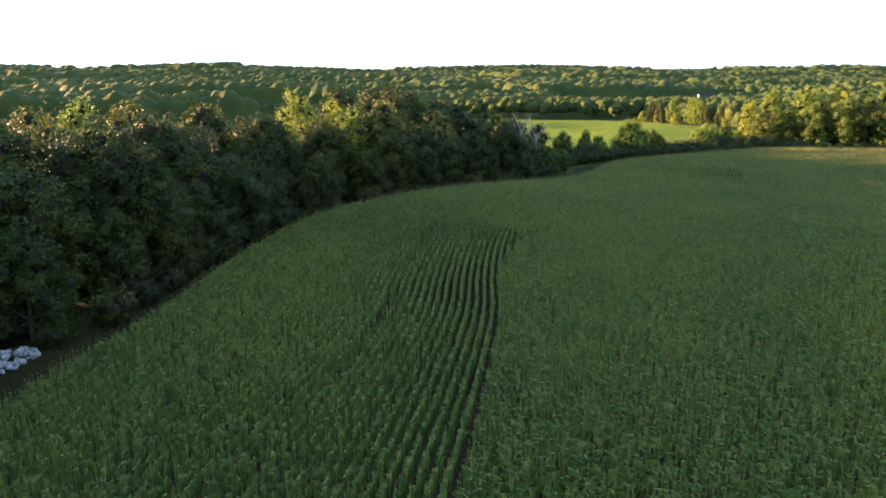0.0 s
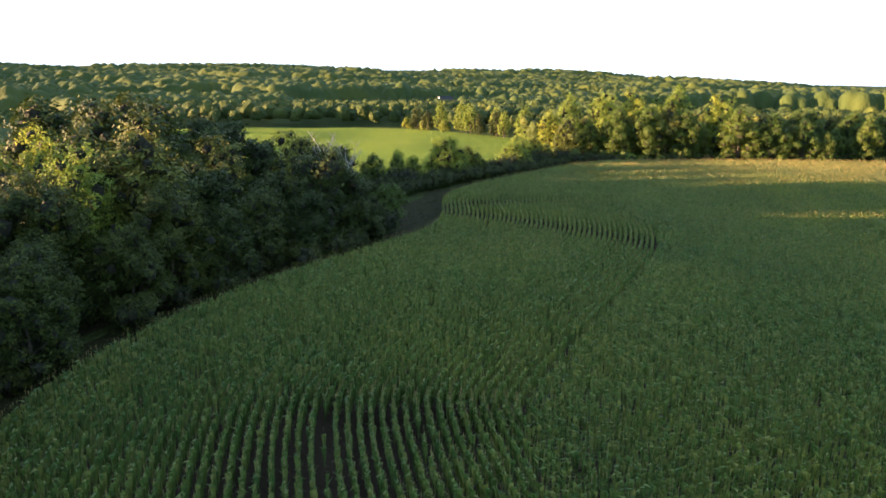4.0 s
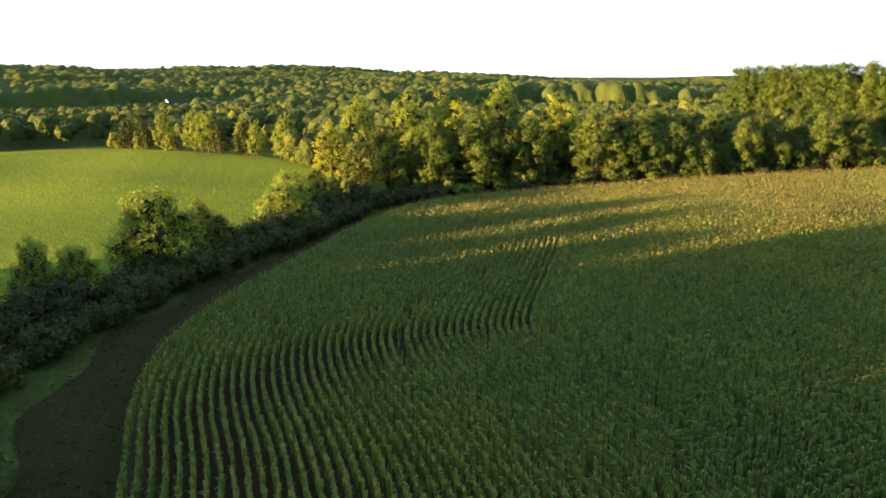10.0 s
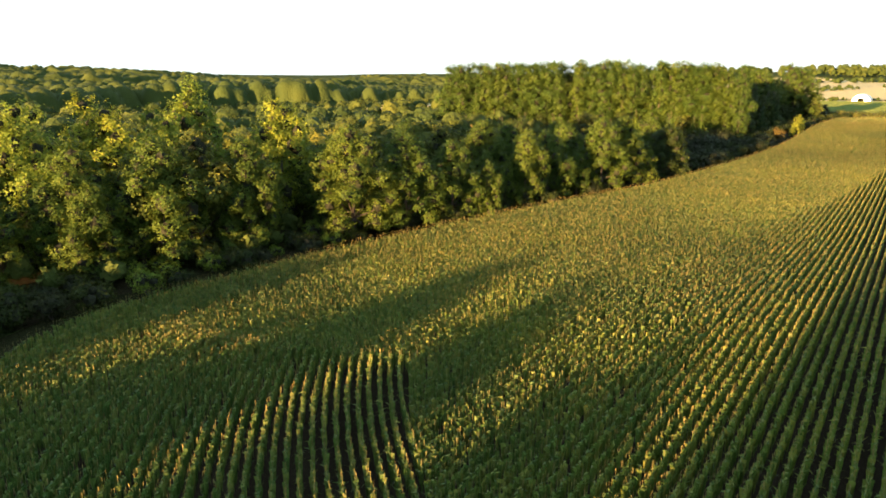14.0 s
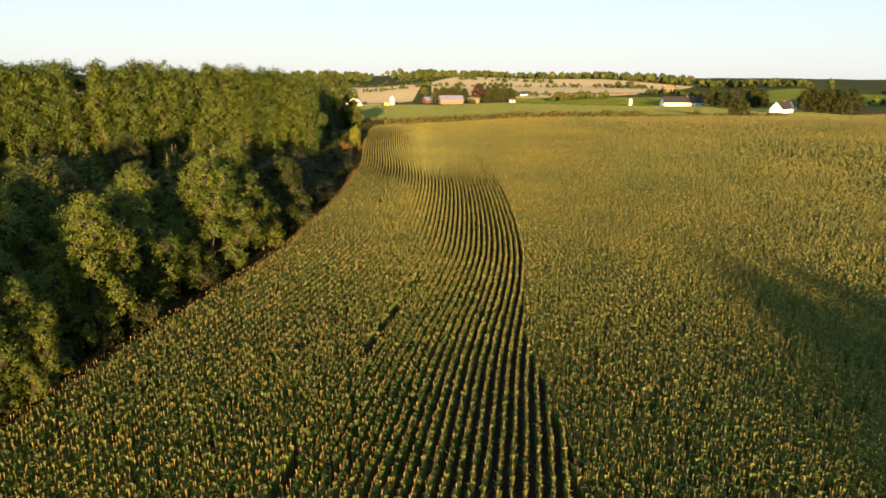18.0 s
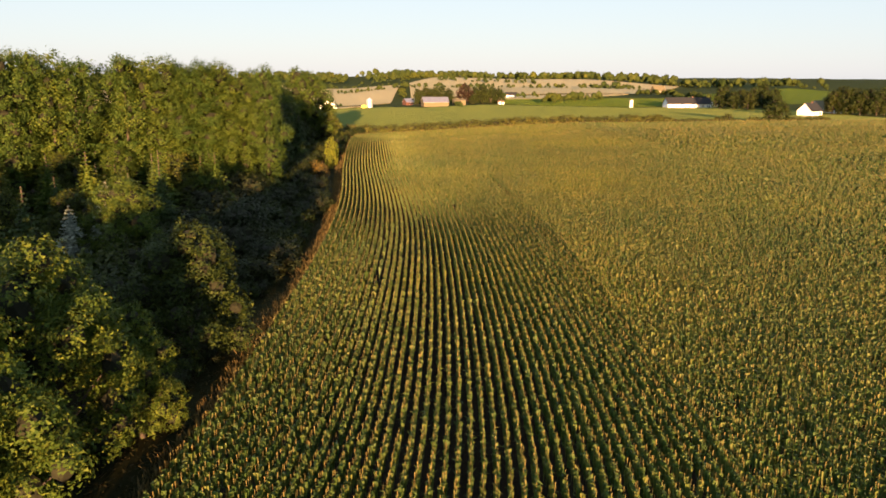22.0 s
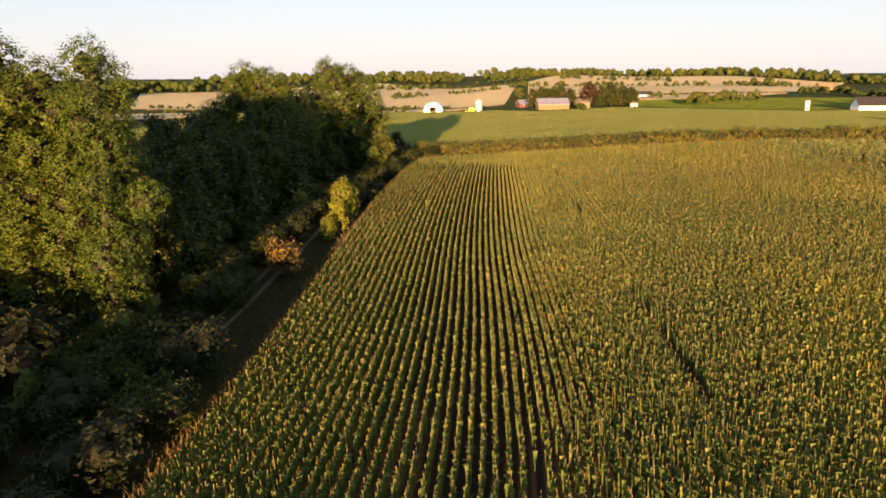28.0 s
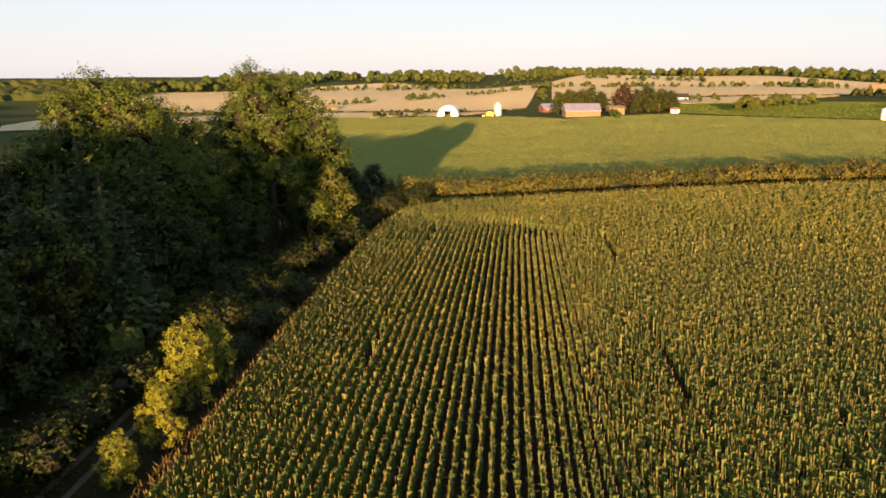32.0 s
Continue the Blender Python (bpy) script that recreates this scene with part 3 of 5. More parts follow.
def spruce_tree(seed, H, W, leaf, label):
    nr = np.random.RandomState(seed)
    Vs, Ts, off = [], [], 0
    tiers = 20
    for k in range(tiers):
        f = k / (tiers - 1)
        z, R = H * (0.08 + 0.90 * f), W * 0.5 * (1 - f) ** 0.85 + 0.15
        nb = max(5, int(13 * (1 - f)) + 3)
        for b in range(nb):
            a = 6.2832 * b / nb + k * 0.7 + nr.uniform(-0.2, 0.2)
            L = R * nr.uniform(0.8, 1.12)
            u = np.array([math.cos(a), math.sin(a), 0])
            s = np.linspace(0.15, 1, 7)
            C = u * (s * L)[:, None] + np.array([0, 0, 1]) * (z - 0.30 * L * s ** 1.4 + 0.12 * L * s ** 3)[:, None]
            C = C.repeat(2, 0) + nr.normal(0, 0.07 * L, (14, 3))
            V, T = leaf_sprays(nr, C, np.tile([0, 0, 1.0], (14, 1)) + u * 0.4, 0.12 + 0.13 * L, 0.4)
            Vs.append(V), Ts.append(T + off)
            off += len(V)
    cone = ICO_V * [W * 0.15, W * 0.15, H * 0.40] + [0, 0, H * 0.45]
    cone[:, :2] *= np.clip(1.35 - cone[:, 2:] / H, 0.1, 1.3)
    Vs.append(cone), Ts.append(ICO_T + off)
    return make_tree("spruce_tree", (np.vstack(Vs), np.vstack(Ts)), [(0, 0, -0.3), (0, 0, H * 0.5), (0, 0, H)], 0.02 * H, [], leaf, label, "conifer")


def bush(seed, H, W, leaf, label, per=30.0, size=0.15, name="bush"):
    nr = np.random.RandomState(seed)
    lobes = []
    for k in range(6):
        a = k * 2.4 + nr.uniform(-0.5, 0.5)
        rr = W * 0.24 * (k > 0)
        s = W * nr.uniform(0.22, 0.32)
        lobes.append((math.cos(a) * rr, math.sin(a) * rr, H * nr.uniform(0.38, 0.62), s, s, min(s * 1.2, H * 0.42)))
    stems = [[(0, 0, 0), (x * 0.6, y * 0.6, z * 0.6), (x, y, z)] for x, y, z, *_ in lobes]
    return make_tree(name, lobed_crown(nr, lobes, per, size, 0.55, -0.9), [(0, 0, -0.3), (0.05, 0, H * 0.3), (0, 0, H * 0.5)], 0.08, stems, leaf, label, "shrub")


def bare_tree(seed, H, label):
    rng = random.Random(seed)
    root = tagged(new("dead_tree"), label, "dead tree")
    bm = bmesh.new()
    tube(bm, [(0, 0, -0.4), (0.15, 0.1, H * 0.35), (0.1, 0.3, H * 0.62)], 0.17, 0.08, 8)
    part("trunk", bm, M_DEADWOOD, root)
    for k in range(11):
        z0 = H * rng.uniform(0.25, 0.62)
        a = k * 2.4
        L = H * rng.uniform(0.22, 0.42)
        p0 = Vector((0.12, 0.15, z0))
        d = Vector((math.cos(a) * 0.7, math.sin(a) * 0.7, 0.9))
        bm = bmesh.new()
        pts = [p0, p0 + d * L * 0.45 + Vector((rng.uniform(-.3, .3), rng.uniform(-.3, .3), 0)), p0 + d * L]
        tube(bm, pts, 0.07, 0.02, 5)
        for j in range(7):
            q = pts[1].lerp(pts[2], rng.uniform(0, 0.9))
            e = q + Vector((rng.uniform(-1, 1), rng.uniform(-1, 1), rng.uniform(0.2, 1.0))) * L * 0.28
            tube(bm, [q, q.lerp(e, 0.5) + Vector((0, 0, 0.08)), e], 0.025, 0.008, 4)
        part("branch", bm, M_DEADWOOD, root)
    return root


USED = set()


def place(proto, x, y, scale=1.0, tall=1.0, turn=0.0, sink=0.0, group="", label=""):
    """Stands a tree on the land: the first of its kind itself, then copies of it."""
    m = pose(x, y, land1(x, y) - sink, 0, 0, turn) @ Matrix.Diagonal((scale, scale, scale * tall, 1))
    if proto.name in USED:
        s = proto.scale
        ob = copy_thing(proto, m @ Matrix.Diagonal((1 / s[0], 1 / s[1], 1 / s[2], 1)))
    else:
        USED.add(proto.name)
        ob = proto
        ob.matrix_basis = m
    return tagged(ob, label, group=group)


def scatter(poly, spacing, seed, test=None):
    """Points in an outline that keep their distance from one another."""
    rng = random.Random(seed)
    poly = np.array(poly, float)
    lo, hi = poly.min(0), poly.max(0)
    n = int((hi[0] - lo[0]) * (hi[1] - lo[1]) / spacing ** 2 * 4)
    P = np.array([(rng.uniform(lo[0], hi[0]), rng.uniform(lo[1], hi[1])) for _ in range(n)])
    P = P[inside(P, poly)]
    if test is not None:
        P = P[test(P[:, 0], P[:, 1])]
    cells, out = {}, []
    for x, y in P:
        c = (int(x // spacing), int(y // spacing))
        near = [q for i in (-1, 0, 1) for j in (-1, 0, 1) for q in cells.get((c[0] + i, c[1] + j), ())]
        if all((x - a) ** 2 + (y - b) ** 2 > spacing ** 2 for a, b in near):
            cells.setdefault(c, []).append((x, y))
            out.append((x, y))
    return out


FIELD_C = FIELD[::2]


def outside_field(x, y):
    return ~inside(np.column_stack([x, y]), FIELD_C)


rng = random.Random(11)
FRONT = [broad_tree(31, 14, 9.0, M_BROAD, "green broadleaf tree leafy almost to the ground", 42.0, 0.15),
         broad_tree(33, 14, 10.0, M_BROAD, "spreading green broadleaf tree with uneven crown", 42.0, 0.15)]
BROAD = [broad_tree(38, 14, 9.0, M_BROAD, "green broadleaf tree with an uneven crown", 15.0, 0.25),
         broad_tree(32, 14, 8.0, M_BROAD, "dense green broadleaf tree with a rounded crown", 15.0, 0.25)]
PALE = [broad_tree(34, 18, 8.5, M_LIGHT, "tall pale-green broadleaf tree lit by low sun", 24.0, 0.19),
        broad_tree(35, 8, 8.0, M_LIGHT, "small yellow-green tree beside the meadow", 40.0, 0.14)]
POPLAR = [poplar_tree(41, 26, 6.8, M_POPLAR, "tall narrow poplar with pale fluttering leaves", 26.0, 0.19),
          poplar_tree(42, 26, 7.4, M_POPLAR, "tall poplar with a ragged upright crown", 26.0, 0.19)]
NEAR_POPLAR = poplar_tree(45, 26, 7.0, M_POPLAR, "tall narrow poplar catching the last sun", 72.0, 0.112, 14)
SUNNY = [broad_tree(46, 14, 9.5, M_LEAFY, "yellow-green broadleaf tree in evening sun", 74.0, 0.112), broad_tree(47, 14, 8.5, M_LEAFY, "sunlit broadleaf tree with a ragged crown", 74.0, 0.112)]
SPRUCE = [spruce_tree(51, 15, 6.5, M_SPRUCE, "dark green spruce with drooping tiers")]
LARCH = spruce_tree(53, 12, 6.0, M_LEAFY, "olive-green larch with feathery tiers")
BLUE = spruce_tree(52, 11, 7.0, M_BLUE, "blue-grey spruce among dark shrubs")
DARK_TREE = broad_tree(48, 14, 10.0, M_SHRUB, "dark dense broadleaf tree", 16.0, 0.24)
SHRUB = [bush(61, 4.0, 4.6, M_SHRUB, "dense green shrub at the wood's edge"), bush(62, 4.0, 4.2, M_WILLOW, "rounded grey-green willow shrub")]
RUSTY = bush(63, 3.6, 3.4, M_AUTUMN, "shrub with orange-brown turning leaves")
DEAD = bare_tree(71, 11, "bare grey dead tree with forked branches")

TURNING = broad_tree(36, 14, 8.5, M_TURN, "broadleaf tree with olive and yellowing leaves", 20.0, 0.21)
COPPER = broad_tree(37, 14, 11.0, M_COPPER, "dark copper beech with purple leaves", 8.0, 0.33)
# The sunlit leaf colour replaces sun that the poplars keep off this crown.
GREAT = broad_tree(43, 26, 17.0, M_LEAFY, "great old poplar with a broad billowing crown", 34.0, 0.16, 38)
PINE = poplar_tree(44, 14, 5.5, M_TURN, "tall pine with a sparse olive crown", 14.0, 0.22)
SMALL_PALE = bush(64, 4.0, 3.6, M_LIGHT, "low yellow-green shrub at the field's edge", 28.0)
HEDGE_BUSH = [bush(65, 3.0, 4.2, M_HEDGE, "yellow-green hedge bush beyond the maize", 30.0, 0.15, "hedge_bush"), bush(66, 3.0, 3.2, M_HEDGE, "rounded hedge bush in evening light", 30.0, 0.15, "hedge_bush")]


def tree(kind, x, y, height, base, group, wide=1.0):
    s = height / base
    place(kind, x, y, s * wide, 1 / wide, rng.uniform(0, 360), 0.0, group)

def strip(name, line, near, far, material, lift, label, category, start=0.0, end=1.0, wobble=0.0):
    """A band of ground cover that runs beside a line, between two distances to its left."""
    line = line[int(start * len(line)):int(end * len(line))]
    t = np.gradient(line, axis=0)
    t /= np.hypot(*t.T)[:, None]
    n = np.column_stack([-t[:, 1], t[:, 0]])
    u = np.arange(len(line))
    cols = 5
    P = np.stack([line + n * (near + (far - near) * k / (cols - 1) + (wobble * np.sin(u * 0.21 + k) if k == cols - 1 else 0.0) * np.ones(len(u)))[:, None]
                  if wobble else line + n * (near + (far - near) * k / (cols - 1)) for k in range(cols)], 1)
    V = np.column_stack([P.reshape(-1, 2), (land(P[..., 0], P[..., 1]) + lift).ravel()])
    i, j = np.meshgrid(np.arange(len(line) - 1), np.arange(cols - 1), indexing="ij")
    p = (i * cols + j).ravel()
    T = np.vstack([np.column_stack([p, p + cols, p + cols + 1]), np.column_stack([p, p + cols + 1, p + 1])])
    return tagged(tri_object(name, V, T, [material], None, True), label, category, kind="structure")


def tufts(name, line, near, far, count, seed, material, height, label, start=0.0, end=1.0):
    """Grass blades sown in a band to the left of a line."""
    nr = np.random.RandomState(seed)
    line = line[int(start * len(line)):int(end * len(line))]
    t = np.gradient(line, axis=0)
    t /= np.hypot(*t.T)[:, None]
    n = np.column_stack([-t[:, 1], t[:, 0]])
    k = nr.randint(0, len(line), count)
    P = line[k] + n[k] * nr.uniform(near, far, count)[:, None] + nr.normal(0, 0.2, (count, 2))
    z = land(P[:, 0], P[:, 1]) + 0.1
    a, h = nr.uniform(0, 6.283, count), height * nr.uniform(0.5, 1.4, count)
    w = 0.05 + 0.06 * nr.uniform(0, 1, count)
    d = np.column_stack([np.cos(a), np.sin(a)])
    lean = nr.normal(0, 0.25, (count, 2))
    V = np.stack([np.column_stack([P - d * w[:, None], z]), np.column_stack([P + d * w[:, None], z]), np.column_stack([P + lean, z + h])], 1).reshape(-1, 3)
    T = np.arange(3 * count).reshape(-1, 3)
    return tagged(tri_object(name, V, T, [material]), label, "grass", kind="stuff")


strip("grass_margin", EDGE_LINE, 0.1, 7.0, M_MARGIN, 0.10, "mown brownish grass margin round the maize, darkened for shade", "margin", 0.10, 0.86, 1.0)
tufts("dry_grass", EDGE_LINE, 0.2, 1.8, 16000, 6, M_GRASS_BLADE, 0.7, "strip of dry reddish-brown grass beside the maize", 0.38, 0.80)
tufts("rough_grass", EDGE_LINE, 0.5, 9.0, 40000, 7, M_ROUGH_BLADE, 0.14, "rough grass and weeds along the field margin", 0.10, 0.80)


# the wood west of the field
def clear_of_heap(x, y):
    return (x + 42.5) ** 2 + (y - 40.5) ** 2 > 34


WEST = [(-36, -30), (-40, 40), (-44, 80), (-45, 96), (-40, 108), (-31, 120), (-22, 132), (-14, 144), (-10, 153), (-12, 166), (-24, 180), (-45, 176), (-75, 150), (-95, 90), (-95, -30)]
for x, y in scatter(WEST, 5.4, 1, lambda x, y: outside_field(x, y) & clear_of_heap(x, y) & (edge_dist(x, y) > 4.6) & (edge_dist(x, y) < 33)):
    d = float(edge_dist(np.array([x]), np.array([y]))[0])
    k = rng.choice(FRONT) if d < 15 else rng.choice(BROAD + BROAD + PALE[:1] + [TURNING] if d < 20 else BROAD[:1] + PALE[:1] + [TURNING, TURNING, TURNING])
    H = rng.uniform(9, 12.5) if d < 11 else rng.uniform(11.5, 18.5) if d < 22 else rng.uniform(14, 21.5)
    if y > 138:
        k, H = rng.choice(FRONT if d < 15 else BROAD), rng.uniform(6, 8) if d < 9 else rng.uniform(17, 21) if x < -38 else rng.uniform(10, 14.5) * (0.6 if y > 160 else 1.0)
    if d > 25 and rng.random() < 0.10:
        k, H = PINE, rng.uniform(15, 19)
    tree(k, x, y, H, 18 if k in PALE else 14, "trees of the western wood", 1.15 if d < 20 else 1.0)
for x, y in scatter(WEST, 3.4, 2, lambda x, y: outside_field(x, y) & clear_of_heap(x, y) & (edge_dist(x, y) > 3.4) & (edge_dist(x, y) < 6.8)):
    tree(rng.choice(SHRUB), x, y, rng.uniform(2.2, 4.5), 4, "shrubs at the foot of the western wood")

# shrubs and small trees between field and meadow
HEDGE_NW = [(-24, 180), (-17, 189), (-9, 197), (1, 206), (10, 214), (20, 222), (29, 229), (38, 237), (47, 245), (56, 250)]
for x, y in resample(np.array(HEDGE_NW, float), 2.7):
    tree(rng.choice(SHRUB), x + rng.uniform(-1.6, 1.6), y + rng.uniform(-1.6, 1.6), rng.uniform(3.4, 5.6), 4, "shrubs along the meadow", 1.1)
for x, y in resample(np.array([(-14, 172), (-12, 181), (-5, 191), (4, 202), (13, 211), (23, 219), (32, 226), (41, 233), (50, 240)], float), 2.6):
    tree(SHRUB[0], x + rng.uniform(-1.0, 1.0), y + rng.uniform(-1.0, 1.0), rng.uniform(2.6, 4.4), 4, "shrubs along the meadow", 1.1)
for x, y, H, w in ((10.5, 217.5, 10.5, 1.05), (33, 235, 7.6, 1.3), (1, 209, 6.5, 0.8), (-3, 207, 8.0, 0.6), (36, 242, 8.5, 1.2)):
    tree(PALE[1], x, y, H, 8, "shrubs along the meadow", w)
for x, y, H in ((-10.5, 160, 7.6), (-14, 166, 7.0), (17, 224, 8.0), (19, 221, 6.5), (42, 246, 8.5), (-9, 200, 8.5), (-24, 200, 12.0), (-16, 197, 10.5), (-21, 195, 11.0), (-31, 190, 12.5), (-36, 180, 16.5), (-42, 184, 17.5), (-38, 172, 16), (-31, 176, 13), (47, 250, 6.0)):
    tree(SUNNY[1] if x > -12 else BROAD[1], x, y, H, 14, "small trees along the meadow", 1.3)
for x, y in resample(np.array([(24, 414), (34, 396), (46, 374), (58, 350), (67, 318), (64, 288), (58, 268)], float), 6.5):
    tree(rng.choice(PALE[:1] + BROAD[:1] + [PALE[1]]), x + rng.uniform(0, 5), y + rng.uniform(-2, 2), rng.uniform(8, 12.5), 14, "trees beyond the meadow")
for x, y, H in ((-60, 183, 21), (-52, 178, 21.5), (-57, 190, 19), (-66, 176, 21), (-62, 200, 16.5), (-70, 214, 18.5), (-68, 224, 16.5), (-72, 232, 13.5), (-47, 170, 20.5), (-55, 168, 20)):
    tree(BROAD[0], x, y, H, 14, "trees at the meadow's western side", 1.2)
place(DEAD, -20, 189, 1.35, 1.0, 30)
place(DEAD, -15, 184.5, 1.2, 1.0, 130)
tree(SUNNY[0], -8, 171.5, 6.0, 14, "shrubs along the meadow", 1.5)

# the wood north of the field, with a line of poplars across it
POPLAR_ROW = resample(chaikin([(270.5, 216), (271.5, 226), (269, 240), (264, 256), (256, 272), (245, 290), (236, 306)]), 3.7)


def poplar_line(y):
    return float(np.interp(y, POPLAR_ROW[:, 1], POPLAR_ROW[:, 0]))


for n, (x, y) in enumerate(POPLAR_ROW):
    for off in (0.0, 5.2)[:1 if n < 3 else 2]:
        if rng.random() < 0.93:
            H = rng.uniform(24.5, 27.0) + 1.8 * min(1.0, n / 10)
            tree(NEAR_POPLAR if n < 6 else rng.choice(POPLAR), x + off + rng.uniform(-0.9, 0.9), y + rng.uniform(-0.8, 0.8) + off * 0.3, H, 26, "poplars", rng.uniform(1.05, 1.35) + (0.25 if 0 < n < 6 else 0.0))
NORTH = [(52, 243), (62, 241), (90, 239), (121, 231), (158, 220), (212, 210), (250, 206), (300, 204), (345, 202), (345, 262), (300, 280), (200, 290), (90, 290), (50, 275)]
def north_ok(x, y):
    return outside_field(x, y) & (edge_dist(x, y) > 3.2) & ((x > 184) | (edge_dist(x, y) < 36)) & ((x < 262) | (y < 262))


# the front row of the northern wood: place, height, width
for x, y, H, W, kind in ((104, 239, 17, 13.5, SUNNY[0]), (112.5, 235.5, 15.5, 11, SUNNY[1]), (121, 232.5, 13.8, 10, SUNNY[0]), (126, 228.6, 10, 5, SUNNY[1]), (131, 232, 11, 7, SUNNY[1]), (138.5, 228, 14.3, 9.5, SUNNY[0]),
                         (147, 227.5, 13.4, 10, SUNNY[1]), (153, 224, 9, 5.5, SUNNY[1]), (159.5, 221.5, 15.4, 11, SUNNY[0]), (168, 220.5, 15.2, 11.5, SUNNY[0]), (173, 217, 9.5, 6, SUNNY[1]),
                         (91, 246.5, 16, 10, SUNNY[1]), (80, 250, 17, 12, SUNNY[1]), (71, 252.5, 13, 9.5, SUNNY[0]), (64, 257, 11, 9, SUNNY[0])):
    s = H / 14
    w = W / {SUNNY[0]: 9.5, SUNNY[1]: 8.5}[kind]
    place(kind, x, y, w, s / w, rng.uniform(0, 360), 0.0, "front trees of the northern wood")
# tall pale trees behind it
for x, y, H in ((97, 264, 23.5), (80, 262, 21.5), (70, 263, 21), (61, 268, 20.5), (106, 255, 20.5), (88, 260, 19.5), (114, 262, 19), (76, 271, 20)):
    tree(PALE[0], x, y, H, 18, "pale trees of the northern wood", rng.uniform(1.0, 1.15))
for x, y in scatter(NORTH, 7.0, 3, lambda x, y: north_ok(x, y) & (x < 264) & (edge_dist(x, y) > np.where(x < 184, 14, 22))) + scatter(NORTH, 5.7, 4, lambda x, y: north_ok(x, y) & ((x > 264) | ((x > 184) & (edge_dist(x, y) <= 22)))):
    d = float(edge_dist(np.array([x]), np.array([y]))[0])
    if x < 118:
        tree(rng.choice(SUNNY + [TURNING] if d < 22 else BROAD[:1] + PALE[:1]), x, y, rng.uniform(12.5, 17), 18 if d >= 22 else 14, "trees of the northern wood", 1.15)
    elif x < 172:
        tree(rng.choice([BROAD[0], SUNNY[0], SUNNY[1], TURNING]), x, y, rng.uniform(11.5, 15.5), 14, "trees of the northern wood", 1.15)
    elif x < 188:
        tree(rng.choice(FRONT), x, y, rng.uniform(9, 12.5), 14, "trees of the northern wood", 1.2)
    elif x > poplar_line(y) - 4:
        if d > 12 and x > poplar_line(y) + 9:
            tree(rng.choice(BROAD + [SPRUCE[0]]), x, y, rng.uniform(11, 16.5), 14, "trees behind the poplars", 1.1)
    elif d > 22:
        q = rng.random()
        if q < 0.12:
            tree(SPRUCE[0], x, y, rng.uniform(9, 13.5), 15, "spruces in the wood")
        elif q < 0.45:
            tree(LARCH, x, y, rng.uniform(9, 13.5), 12, "larches in the wood", 1.1)
        else:
            tree(rng.choice([SUNNY[0], FRONT[0], TURNING]), x, y, rng.uniform(9, 13.0), 14, "trees of the northern wood", 1.3)
    else:
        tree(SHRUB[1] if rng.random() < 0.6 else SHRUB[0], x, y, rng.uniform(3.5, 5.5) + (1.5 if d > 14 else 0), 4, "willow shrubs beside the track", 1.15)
for x, y in scatter(NORTH, 2.4, 9, lambda x, y: outside_field(x, y) & (edge_dist(x, y) > 1.8) & (edge_dist(x, y) < 4.4) & (x < 252) & (x > 118)):
    tree(rng.choice([SHRUB[0], SHRUB[0], SHRUB[1], SMALL_PALE]), x, y, rng.uniform(1.2, 2.6), 4, "low shrubs at the field's edge")
for x, y in scatter(NORTH, 3.0, 19, lambda x, y: outside_field(x, y) & (edge_dist(x, y) > 2.5) & (edge_dist(x, y) < 13) & (x < 122)):
    tree(rng.choice([SHRUB[0], SHRUB[0], SHRUB[1], SMALL_PALE]), x, y, rng.uniform(2.0, 4.2), 4, "shrubs below the northern wood", 1.15)
for x, y in scatter([(226, 200), (345, 198), (345, 216), (226, 222)], 3.0, 29, lambda x, y: outside_field(x, y) & (edge_dist(x, y) > 8.6) & (edge_dist(x, y) < 12.5)):
    tree(SHRUB[0], x, y, rng.uniform(2.4, 4.4), 4, "shrubs beside the track", 1.1)
for x, y in scatter([(322, 190), (404, 190), (404, 214), (322, 214)], 3.2, 37, lambda x, y: outside_field(x, y) & (edge_dist(x, y) > 2.6) & (edge_dist(x, y) < 11)):
    tree(SHRUB[0], x, y, rng.uniform(2.4, 5.0), 4, "shrubs at the field's corner", 1.1)
for x, y in scatter(NORTH, 3.3, 53, lambda x, y: outside_field(x, y) & (edge_dist(x, y) > 2.8) & (edge_dist(x, y) < 9.5) & (x > 118) & (x < 228)):
    tree(rng.choice([SHRUB[0], SHRUB[0], SHRUB[1]]), x, y, rng.uniform(2.2, 4.4), 4, "shrubs at the foot of the northern wood", 1.15)
place(BLUE, 223, 232.5, 0.95, 1.0, 0)
place(BLUE, 215, 234.5, 0.8, 1.0, 70)
for x, y, H in ((223, 215.5, 8.5), (229, 217, 7.5), (217, 216, 7.0), (236, 215, 7.0)):
    tree(SHRUB[1], x, y, H, 4, "willow shrubs beside the track", 1.0)
for x, y in ((283, 221), (290, 224)):
    tree(SPRUCE[0], x, y, rng.uniform(12, 14), 15, "spruces in the wood")
for x, y, H in ((349, 224, 24.5), (353, 220, 21), (369, 211, 25.5)):
    tree(GREAT, x, y, H, 26, "great trees at the field's corner", 1.25)
for x, y, H in ((384, 206, 8.5), (391, 204, 8.5), (397, 206, 8.5), (403, 201, 7), (388, 209, 9), (394, 210, 9), (377, 212, 9), (361, 216, 12), (340, 213, 10), (352, 211, 9), (365, 205, 7), (333, 216, 12), (345, 232, 15), (360, 228, 14)):
    tree(DARK_TREE, x, y, H, 14, "trees at the field's corner", 1.25)
for x, y, H in ((326, 213, 15), (335, 222, 16), (318, 218, 14), (343, 218, 13), (308, 214, 12)):
    tree(SPRUCE[0], x, y, H, 15, "spruces in the wood")
tree(RUSTY, 291, 206.0, 5.0, 3.6, "shrubs beside the track")
